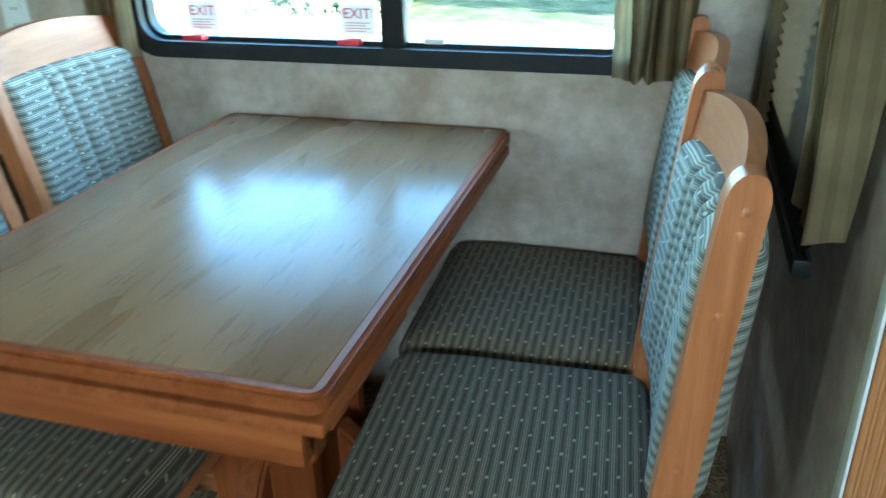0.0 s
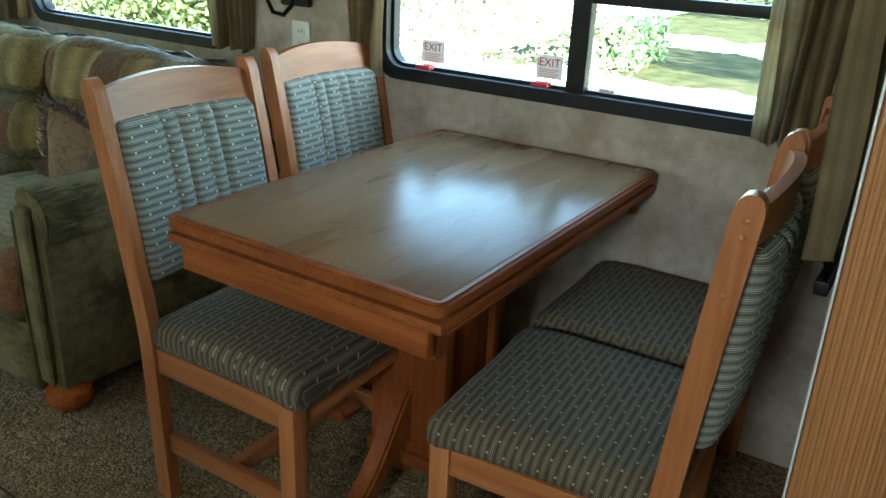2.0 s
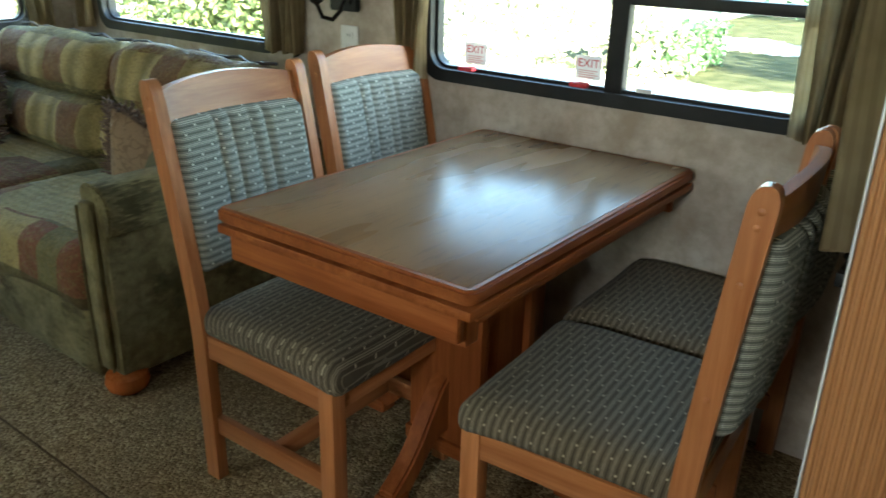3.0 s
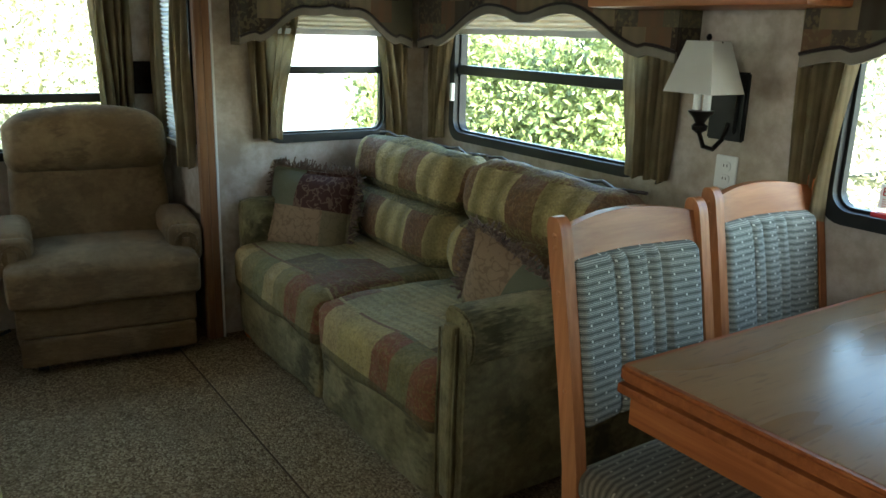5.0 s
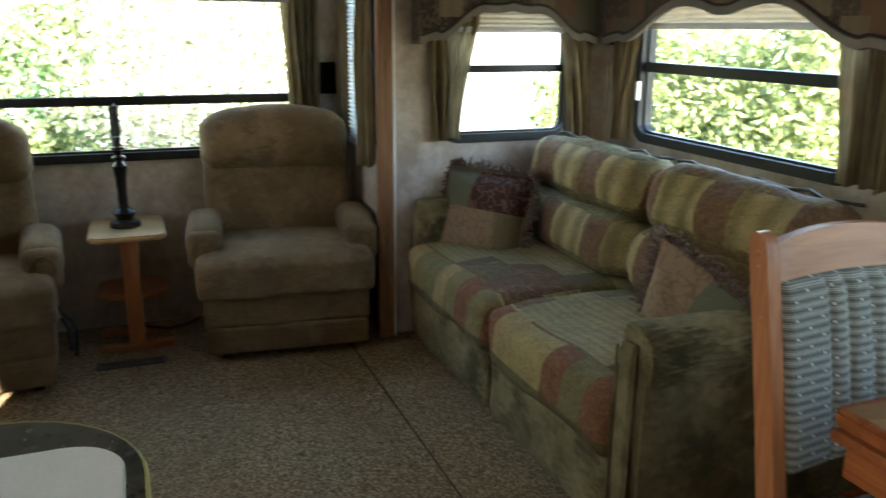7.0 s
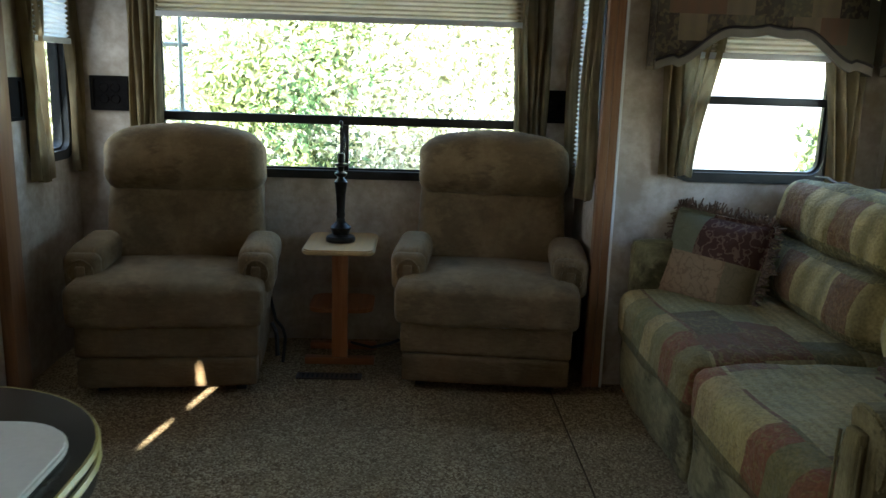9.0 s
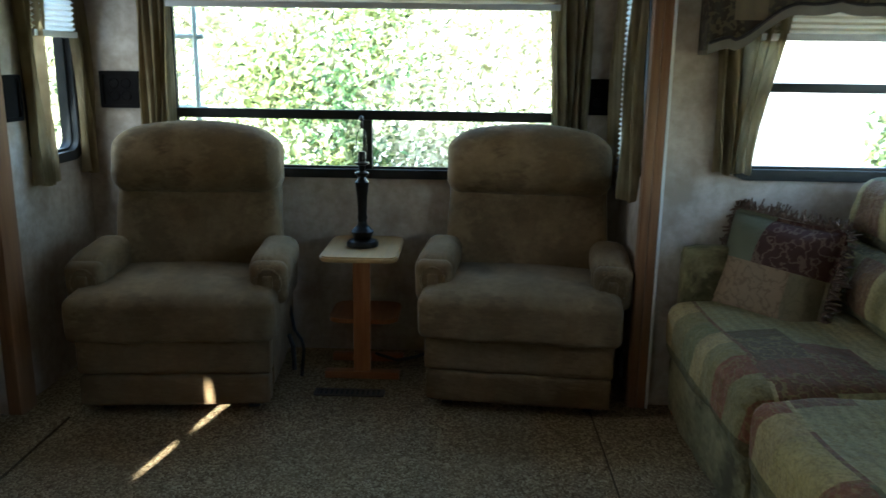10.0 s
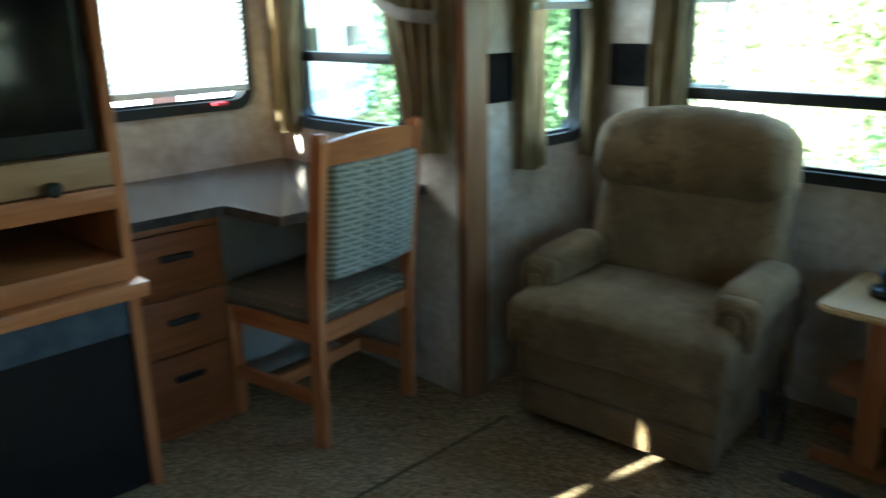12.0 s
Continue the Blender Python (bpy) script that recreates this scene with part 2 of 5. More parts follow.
def pick(nt, a, b, palette):
    """A colour of the palette by cell numbers."""
    comb, wn_, r = nt.nodes.new("ShaderNodeCombineXYZ"), nt.nodes.new("ShaderNodeTexWhiteNoise"), nt.nodes.new("ShaderNodeValToRGB")
    for k, v in enumerate((a, b)):
        if isinstance(v, (int, float)):
            comb.inputs[k].default_value = v
        else:
            nt.links.new(v, comb.inputs[k])
    nt.links.new(comb.outputs[0], wn_.inputs["Vector"])
    r.color_ramp.interpolation = "CONSTANT"
    while len(r.color_ramp.elements) < len(palette):
        r.color_ramp.elements.new(0.5)
    for k, (e, c) in enumerate(zip(r.color_ramp.elements, palette)):
        e.position, e.color = k / len(palette), (*c, 1)
    nt.links.new(wn_.outputs["Value"], r.inputs[0])
    return r.outputs[0]


def within(nt, v, lo, hi):
    return calc(nt, "MULTIPLY", calc(nt, "GREATER_THAN", v, lo), calc(nt, "LESS_THAN", v, hi))


def scrolls(nt, v, scale=34.0):
    """Woven scroll motif: thin bands between two noise levels."""
    n = noise_tex(nt, v, scale, 2, 0.4)
    return calc(nt, "LESS_THAN", calc(nt, "ABSOLUTE", calc(nt, "SUBTRACT", n, 0.52)), 0.035)


def tapestry(name, back):
    """Sofa cloth: gold and olive striped field with brown tapestry squares and woven borders."""
    m, nt, bs = material(name)
    v = coords(nt)
    sep = nt.nodes.new("ShaderNodeSeparateXYZ")
    nt.links.new(v, sep.inputs[0])
    x, y, z = sep.outputs
    warp = calc(nt, "ADD", x, calc(nt, "MULTIPLY", noise_tex(nt, v, 5, 2), 0.03))
    n1 = noise_tex(nt, v, 240, 2)
    mot = scrolls(nt, v)
    if back:
        row, fr = cells(nt, calc(nt, "SUBTRACT", z, 0.0), 0.222)
        num, f = cells(nt, calc(nt, "ADD", warp, calc(nt, "MULTIPLY", row, 0.15)), 0.36)
        st = calc(nt, "ADD", calc(nt, "MULTIPLY", calc(nt, "SINE", calc(nt, "MULTIPLY", warp, 56.0)), 0.5), 0.5)
        col = mixc(nt, st, (0.2, 0.165, 0.075), (0.4, 0.335, 0.17))
        col = mixc(nt, calc(nt, "MULTIPLY", within(nt, f, 0.28, 0.68), 0.92), col, mixc(nt, calc(nt, "MULTIPLY", mot, 0.5), (0.13, 0.055, 0.03), (0.24, 0.15, 0.08)))
        border = calc(nt, "LESS_THAN", fr, 0.27)
        col = mixc(nt, calc(nt, "MULTIPLY", border, 0.85), col, mixc(nt, calc(nt, "MULTIPLY", mot, 0.7), pick(nt, num, 3.0, [(0.099, 0.0949, 0.0413), (0.133, 0.0776, 0.0338), (0.0825, 0.0863, 0.045)]), (0.273, 0.241, 0.112)))
    else:
        row, fr = cells(nt, y, 0.15, 0.35)
        num, f = cells(nt, calc(nt, "ADD", x, calc(nt, "MULTIPLY", row, 0.113)), 0.27)
        st = calc(nt, "ADD", calc(nt, "MULTIPLY", calc(nt, "SINE", calc(nt, "MULTIPLY", y, 190.0)), 0.35), 0.4)
        col = mixc(nt, calc(nt, "MULTIPLY", st, 0.4), pick(nt, num, row, [(0.36, 0.335, 0.2), (0.15, 0.145, 0.08), (0.42, 0.36, 0.2), (0.17, 0.075, 0.048), (0.31, 0.3, 0.185), (0.12, 0.08, 0.048)]), (0.106, 0.103, 0.048))
        col = mixc(nt, calc(nt, "MULTIPLY", mot, calc(nt, "MULTIPLY", calc(nt, "GREATER_THAN", f, 0.3), 0.65)), col, (0.264, 0.221, 0.102))
        fnum, ff = cells(nt, calc(nt, "SUBTRACT", x, calc(nt, "MULTIPLY", z, 0.25)), 0.112)
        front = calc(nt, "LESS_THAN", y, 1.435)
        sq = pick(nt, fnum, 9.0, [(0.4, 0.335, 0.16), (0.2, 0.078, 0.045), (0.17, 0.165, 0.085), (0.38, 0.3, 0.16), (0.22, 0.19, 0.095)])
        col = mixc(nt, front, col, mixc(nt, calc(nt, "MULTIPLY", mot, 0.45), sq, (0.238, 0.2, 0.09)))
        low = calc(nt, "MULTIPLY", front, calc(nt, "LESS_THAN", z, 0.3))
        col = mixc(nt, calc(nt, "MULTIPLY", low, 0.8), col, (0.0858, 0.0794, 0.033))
    col = mixc(nt, calc(nt, "MULTIPLY", n1, 0.25), col, (0.05, 0.045, 0.025))
    col = mixc(nt, ramp(nt, noise_tex(nt, v, 11, 4), [(0.4, (0, 0, 0)), (0.7, (0.35, 0.35, 0.35))]), col, (0.1, 0.085, 0.045))
    col = mixc(nt, 0.06, col, (0.19, 0.155, 0.08))
    weave = ramp(nt, noise_tex(nt, v, 120, 3, 0.6), [(0.3, (0.8, 0.71, 0.55)), (0.7, (1.35, 1.2, 0.95))])
    col = mixc(nt, 1.0, col, weave, "MULTIPLY")
    nt.links.new(col, bs.inputs["Base Color"])
    bs.inputs["Roughness"].default_value = 0.75
    bs.inputs["Specular IOR Level"].default_value = 0.18
    bs.inputs["Sheen Weight"].default_value = 0.03
    bump(nt, bs, calc(nt, "ADD", calc(nt, "ADD", n1, mot), calc(nt, "MULTIPLY", noise_tex(nt, v, 20, 3), 6.0)), 0.5, 0.005)
    return m


def plush(name, c0, c1, deep, scale=6.0, crush=0.05, sheen=0.14):
    """Short pile that lies this way and that: brushed patches with soft edges, darker crushed ones and a fine fibre grain."""
    m, nt, bs = material(name)
    v = coords(nt)
    warp = mixc(nt, 0.12, v, node(nt, "ShaderNodeTexNoise", Scale=14.0, Detail=3.0).outputs[1])
    a, b, c = noise_tex(nt, warp, scale, 4, 0.6), noise_tex(nt, v, 30, 5, 0.7), noise_tex(nt, v, 420, 2)
    col = ramp(nt, a, [(0.36, c0), (0.62, c1)])
    col = mixc(nt, ramp(nt, noise_tex(nt, warp, scale * 0.8 + 1.7, 3, 0.5), [(0.53 - crush, (0, 0, 0)), (0.69 - crush, (0.75, 0.75, 0.75))]), col, deep)
    col = mixc(nt, calc(nt, "MULTIPLY", ramp(nt, b, [(0.42, (0, 0, 0)), (0.62, (1, 1, 1))]), 0.28), col, deep)
    col = mixc(nt, calc(nt, "MULTIPLY", c, 0.25), col, tuple(x * 0.6 for x in c0))
    nt.links.new(col, bs.inputs["Base Color"])
    bs.inputs["Roughness"].default_value = 0.85
    bs.inputs["Specular IOR Level"].default_value = 0.08
    bs.inputs["Sheen Weight"].default_value = sheen
    bs.inputs["Sheen Roughness"].default_value = 0.35
    nt.links.new(mixc(nt, 0.35, col, (1.0, 0.95, 0.85)), bs.inputs["Sheen Tint"])
    bump(nt, bs, calc(nt, "ADD", calc(nt, "MULTIPLY", a, 3.0), calc(nt, "ADD", b, c)), 0.45, 0.004)
    return m


def glass_mat():
    m, nt, bs = material("window_glass")
    out = nt.nodes["Material Output"]
    tr, gl, mx, fr = (nt.nodes.new(k) for k in ("ShaderNodeBsdfTransparent", "ShaderNodeBsdfGlossy", "ShaderNodeMixShader", "ShaderNodeLayerWeight"))
    tr.inputs[0].default_value = (0.96, 0.98, 0.97, 1)
    gl.inputs["Roughness"].default_value = 0.02
    fr.inputs["Blend"].default_value = 0.5
    nt.links.new(calc(nt, "ADD", calc(nt, "MULTIPLY", calc(nt, "POWER", fr.outputs["Facing"], 5.0), 0.6), 0.02), mx.inputs[0])
    nt.links.new(tr.outputs[0], mx.inputs[1])
    nt.links.new(gl.outputs[0], mx.inputs[2])
    nt.links.new(mx.outputs[0], out.inputs[0])
    return m


def cloth_thin(name, c0, c1, glow=0.35, stripes=0.0):
    """Thin cloth that lets some light through."""
    m, nt, bs = material(name)
    v = coords(nt)
    col = ramp(nt, noise_tex(nt, v, 12, 4), [(0.3, c0), (0.7, c1)])
    if stripes:
        sep = nt.nodes.new("ShaderNodeSeparateXYZ")
        nt.links.new(v, sep.inputs[0])
        f = calc(nt, "SINE", calc(nt, "MULTIPLY", calc(nt, "ADD", sep.outputs[0], sep.outputs[1]), stripes))
        col = mixc(nt, calc(nt, "MULTIPLY", calc(nt, "GREATER_THAN", f, 0.2), 0.3), col, tuple(x * 0.55 for x in c0))
    nt.links.new(col, bs.inputs["Base Color"])
    bs.inputs["Roughness"].default_value = 0.8
    bs.inputs["Specular IOR Level"].default_value = 0.1
    out = nt.nodes["Material Output"]
    tl, mx = nt.nodes.new("ShaderNodeBsdfTranslucent"), nt.nodes.new("ShaderNodeMixShader")
    nt.links.new(col, tl.inputs[0])
    mx.inputs[0].default_value = glow
    nt.links.new(bs.outputs[0], mx.inputs[1])
    nt.links.new(tl.outputs[0], mx.inputs[2])
    nt.links.new(mx.outputs[0], out.inputs[0])
    bump(nt, bs, noise_tex(nt, v, 500, 2), 0.3, 0.001)
    return m


def leaf_mat(name, c0, c1):
    m, nt, bs = material(name)
    g = nt.nodes.new("ShaderNodeNewGeometry")
    col = ramp(nt, g.outputs["Random Per Island"], [(0.0, c0), (0.6, c1), (1.0, tuple(min(1, x * 1.7) for x in c1))])
    nt.links.new(col, bs.inputs["Base Color"])
    bs.inputs["Roughness"].default_value = 0.45
    out = nt.nodes["Material Output"]
    tl, mx = nt.nodes.new("ShaderNodeBsdfTranslucent"), nt.nodes.new("ShaderNodeMixShader")
    nt.links.new(col, tl.inputs[0])
    mx.inputs[0].default_value = 0.35
    nt.links.new(bs.outputs[0], mx.inputs[1])
    nt.links.new(tl.outputs[0], mx.inputs[2])
    nt.links.new(mx.outputs[0], out.inputs[0])
    return m


WALL = wall_vinyl()
CARPET = carpet_mat()
# darkened carpet colour for the shade in the slide-out seams
SEAM_SHADE = mottled("carpet_seam_shade", (0.085, 0.056, 0.03), (0.13, 0.09, 0.05), 60, 0.95, 300, 0.4, spec=0.05)
CEIL = mottled("ceiling_panel", (0.5, 0.46, 0.4), (0.56, 0.52, 0.46), 3, 0.7)
OAK_X = wood("honey_wood_x", (0.31, 0.1, 0.03), (0.52, 0.208, 0.078), 0)
OAK_Y = wood("honey_wood_y", (0.31, 0.1, 0.03), (0.52, 0.208, 0.078), 1)
OAK_Z = wood("honey_wood_z", (0.32, 0.104, 0.032), (0.54, 0.218, 0.082), 2)
# darker copy of the trim wood, with shade put into its colour
TRIM_D = wood("shaded_trim_wood", (0.19, 0.085, 0.038), (0.29, 0.145, 0.066), 2)
TRIM_W = wood("trim_wood", (0.42, 0.185, 0.072), (0.5, 0.23, 0.092), 2, flame=0.2)
TABLE_X = wood("table_wood_x", (0.21, 0.05, 0.012), (0.37, 0.115, 0.031), 0, rough=0.5, spec=0.14)
TABLE_Y = wood("table_wood_y", (0.21, 0.05, 0.012), (0.37, 0.115, 0.031), 1, rough=0.5, spec=0.14)
TABLE_Z = wood("table_wood_z", (0.21, 0.05, 0.012), (0.37, 0.115, 0.031), 2, rough=0.5, spec=0.14)
DARK_OAK = wood("drawer_wood", (0.17, 0.05, 0.014), (0.3, 0.105, 0.034), 0)
BUN = wood("bun_foot_wood", (0.36, 0.08, 0.018), (0.56, 0.155, 0.036), 2, rough=0.22, spec=0.5)
TABLETOP = laminate()
SIDE_TOP = wood("pale_laminate", (0.46, 0.28, 0.11), (0.58, 0.37, 0.16), 0, rough=0.38)
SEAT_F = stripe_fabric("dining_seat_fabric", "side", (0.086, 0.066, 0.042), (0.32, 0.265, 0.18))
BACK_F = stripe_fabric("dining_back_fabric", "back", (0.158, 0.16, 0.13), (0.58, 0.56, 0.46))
VELVET = plush("olive_velvet", (0.135, 0.109, 0.047), (0.3, 0.243, 0.118), (0.03, 0.024, 0.01), 6.0, 0.06, 0.25)
RECL = plush("olive_brown_plush", (0.165, 0.107, 0.052), (0.255, 0.169, 0.087), (0.105, 0.067, 0.032), 5.0, 0.05, 0.26)
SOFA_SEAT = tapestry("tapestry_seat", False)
SOFA_BACK = tapestry("tapestry_back", True)
PILLOW_F = pillow_cloth()
CURTAIN = cloth_thin("olive_curtain", (0.34, 0.265, 0.15), (0.47, 0.38, 0.235), 0.42, 260)
VALANCE = patchwork("valance_cloth", 0.105, 0.095, [(0.16, 0.085, 0.048), (0.038, 0.022, 0.016), (0.2, 0.145, 0.088), (0.065, 0.045, 0.032), (0.11, 0.095, 0.06)], (0, 2), 0.4)
BAND = mottled("valance_band", (0.16, 0.135, 0.1), (0.22, 0.19, 0.145), 10, 0.75, 300)
FRINGE = mottled("eyelash_fringe", (0.1, 0.06, 0.04), (0.24, 0.16, 0.11), 60, 0.8, 300)
PIPING = mottled("dark_piping", (0.025, 0.015, 0.013), (0.04, 0.026, 0.02), 20, 0.6, 300)
SHADE_W = cloth_thin("pleated_shade_cloth", (0.5, 0.42, 0.3), (0.6, 0.5, 0.37), 0.35)
SHADE_P = cloth_thin("pale_shade_cloth", (0.75, 0.76, 0.76), (0.82, 0.82, 0.8), 0.5)
NIGHT = cloth_thin("night_shade_cloth", (0.045, 0.04, 0.026), (0.06, 0.05, 0.035), 0.2)
BLACK = mottled("black_frame", (0.01, 0.01, 0.01), (0.02, 0.02, 0.019), 15, 0.45, 200, 0.05, spec=0.3)
SPEAKER = mottled("speaker_black", (0.006, 0.005, 0.005), (0.012, 0.01, 0.009), 15, 0.8, 200, 0.05, spec=0.05)
BRONZE = mottled("dark_bronze", (0.012, 0.011, 0.01), (0.03, 0.026, 0.022), 20, 0.3, 150, 0.05, metal=0.6)
WHITE = mottled("white_plastic", (0.74, 0.74, 0.72), (0.8, 0.8, 0.78), 12, 0.35, 200, 0.02)
LINEN = cloth_thin("white_linen", (0.86, 0.85, 0.82), (0.9, 0.89, 0.86), 0.2)
RED = mottled("red_plastic", (0.55, 0.02, 0.03), (0.65, 0.03, 0.04), 15, 0.4, 200, 0.02)
GLASS = glass_mat()
COUNTER = mottled("dark_laminate", (0.02, 0.02, 0.018), (0.06, 0.055, 0.045), 60, 0.2, 300, 0.03)
DESKTOP = mottled("grey_stone_laminate", (0.035, 0.034, 0.033), (0.085, 0.08, 0.076), 40, 0.16, 200, 0.03)
BRASS = mottled("yellow_edge", (0.35, 0.3, 0.08), (0.45, 0.38, 0.12), 20, 0.3, 100, 0.02)
SCREEN = mottled("tv_screen", (0.008, 0.008, 0.009), (0.01, 0.01, 0.011), 5, 0.08, 50, 0.0)
RUBBER = mottled("black_rubber", (0.015, 0.015, 0.015), (0.025, 0.025, 0.025), 20, 0.6, 100, 0.1)

# ---- mesh helpers ----
def link_mesh(name, bm, mat, angle=35):
    me = bpy.data.meshes.new(name)
    bmesh.ops.recalc_face_normals(bm, faces=bm.faces)
    bm.to_mesh(me)
    bm.free()
    for p in me.polygons:
        p.use_smooth = True
    me.set_sharp_from_angle(angle=radians(angle))
    me.materials.append(mat)
    return new(name, me)


def part(name, bm, mat, parent=None, label="", angle=35):
    ob = link_mesh(name, bm, mat, angle)
    if parent is not None:
        ob.parent = parent
    if label:
        tagged(ob, label)
    return ob


def thing(name, label, category, group="", kind="", m=None):
    ob = new(name)
    ob.empty_display_size = 0.05
    if m is not None:
        ob.matrix_basis = m
    return tagged(ob, label, category, group, kind)


def box(x0, x1, y0, y1, z0, z1, bev=0.0, seg=2, bm=None):
    """A box with bevelled edges, added to bm where one is given."""
    b = bmesh.new()
    bmesh.ops.create_cube(b, size=1)
    for v in b.verts:
        v.co = Vector(((x0 + x1) / 2 + v.co.x * (x1 - x0), (y0 + y1) / 2 + v.co.y * (y1 - y0), (z0 + z1) / 2 + v.co.z * (z1 - z0)))
    if bev:
        bmesh.ops.bevel(b, geom=b.edges[:], offset=bev, segments=seg, profile=0.6, affect="EDGES")
    return merge(bm, b)


def merge(bm, b):
    if bm is None:
        return b
    me = bpy.data.meshes.new("tmp")
    b.to_mesh(me)
    b.free()
    bm.from_mesh(me)
    bpy.data.meshes.remove(me)
    return bm


def moved(b, m):
    bmesh.ops.transform(b, matrix=m, verts=b.verts)
    return b


def soft(sx, sy, sz, r, cuts=8, puff=0.0, wob=0.0, seed=0.0, shape=None):
    """A cushion: a finely cut box with round edges of radius r, puffed in the middle of its top and bottom, a little uneven."""
    b = bmesh.new()
    bmesh.ops.create_cube(b, size=2)
    bmesh.ops.subdivide_edges(b, edges=b.edges[:], cuts=cuts, use_grid_fill=True)
    h = Vector((sx / 2, sy / 2, sz / 2))
    for v in b.verts:
        u = v.co.copy()
        p = Vector([math.copysign(abs(c) ** 0.8, c) * a for c, a in zip(u, h)])
        rr = min(r, *[a * 0.98 for a in h])
        inner = Vector([max(-(a - rr), min(a - rr, c)) for c, a in zip(p, h)])
        d = p - inner
        p = inner + d.normalized() * rr if d.length > 1e-6 else p
        p.z += math.copysign(puff, u.z) * (1 - u.x ** 2) * (1 - u.y ** 2) * (1 if abs(u.z) > 0.5 else abs(u.z))
        if wob:
            p += Vector(noise.noise_vector(p * 6 + Vector((seed, seed * 2, 0)))) * wob
            p += Vector(noise.noise_vector(p * 17 + Vector((seed * 3, 0, seed)))) * wob * 0.35
        if shape:
            p = shape(p, u)
        v.co = p
    return b


def lathe(profile, n=20):
    """Turned shape round z from (radius, height) pairs."""
    b = bmesh.new()
    rings = []
    for r, z in profile:
        rings.append([b.verts.new((max(r, 0.0004) * math.cos(2 * math.pi * k / n), max(r, 0.0004) * math.sin(2 * math.pi * k / n), z)) for k in range(n)])
    for a, c in zip(rings, rings[1:]):
        for k in range(n):
            b.faces.new((a[k], a[(k + 1) % n], c[(k + 1) % n], c[k]))
    b.faces.new(rings[0][::-1])
    b.faces.new(rings[-1])
    return b


def tube(points, r, n=8, bm=None):
    """A round bar along points."""
    b = bmesh.new()
    pts = [Vector(p) for p in points]
    rings = []
    for i, p in enumerate(pts):
        d = (pts[min(i + 1, len(pts) - 1)] - pts[max(i - 1, 0)]).normalized()
        up = Vector((0, 0, 1)) if abs(d.z) < 0.9 else Vector((1, 0, 0))
        s = d.cross(up).normalized()
        t = s.cross(d)
        rings.append([b.verts.new(p + (s * math.cos(2 * math.pi * k / n) + t * math.sin(2 * math.pi * k / n)) * r) for k in range(n)])
    for a, c in zip(rings, rings[1:]):
        for k in range(n):
            b.faces.new((a[k], a[(k + 1) % n], c[(k + 1) % n], c[k]))
    b.faces.new(rings[0][::-1])
    b.faces.new(rings[-1])
    return merge(bm, b)


def prism(outline, depth, bev=0.0):
    """A flat outline of (u, v) pairs in the xz plane, made depth thick along y from 0."""
    b = bmesh.new()
    f = b.faces.new([b.verts.new((u, 0, v)) for u, v in outline])
    r = bmesh.ops.extrude_face_region(b, geom=[f])
    bmesh.ops.translate(b, vec=(0, depth, 0), verts=[e for e in r["geom"] if isinstance(e, bmesh.types.BMVert)])
    if bev:
        bmesh.ops.bevel(b, geom=[e for e in b.edges if e.calc_face_angle(0) > 0.5], offset=bev, segments=2, affect="EDGES")
    return b


def rounded(u0, u1, v0, v1, r, n=6):
    pts = []
    for cu, cv, a in ((u1 - r, v1 - r, 0), (u0 + r, v1 - r, 90), (u0 + r, v0 + r, 180), (u1 - r, v0 + r, 270)):
        for k in range(n + 1):
            t = radians(a + 90 * k / n)
            pts.append((cu + r * math.cos(t), cv + r * math.sin(t)))
    return pts


def ring(u0, u1, v0, v1, w, depth, r=0.05):
    """A frame with round corners in the xz plane, w wide, depth along y."""
    b = bmesh.new()
    out, inn = rounded(u0, u1, v0, v1, r), rounded(u0 + w, u1 - w, v0 + w, v1 - w, max(r - w * 0.5, 0.012))
    n = len(out)
    vo = [[b.verts.new((u, y, v)) for u, v in out] for y in (0, depth)]
    vi = [[b.verts.new((u, y, v)) for u, v in inn] for y in (0, depth)]
    for k in range(n):
        j = (k + 1) % n
        b.faces.new((vo[0][k], vo[0][j], vi[0][j], vi[0][k]))
        b.faces.new((vo[1][k], vo[1][j], vi[1][j], vi[1][k]))
        b.faces.new((vo[0][k], vo[0][j], vo[1][j], vo[1][k]))
        b.faces.new((vi[0][k], vi[0][j], vi[1][j], vi[1][k]))
    return b


# poses that turn the xz plane with its front towards -y into the wall planes of the room
def on_north(y):
    return pose(0, y, 0)


def on_south(y):
    return pose(0, y, 0, 0, 0, 180)


def on_west(x):
    return pose(x, 0, 0, 0, 0, 90)


def on_east(x):
    return pose(x, 0, 0, 0, 0, -90)


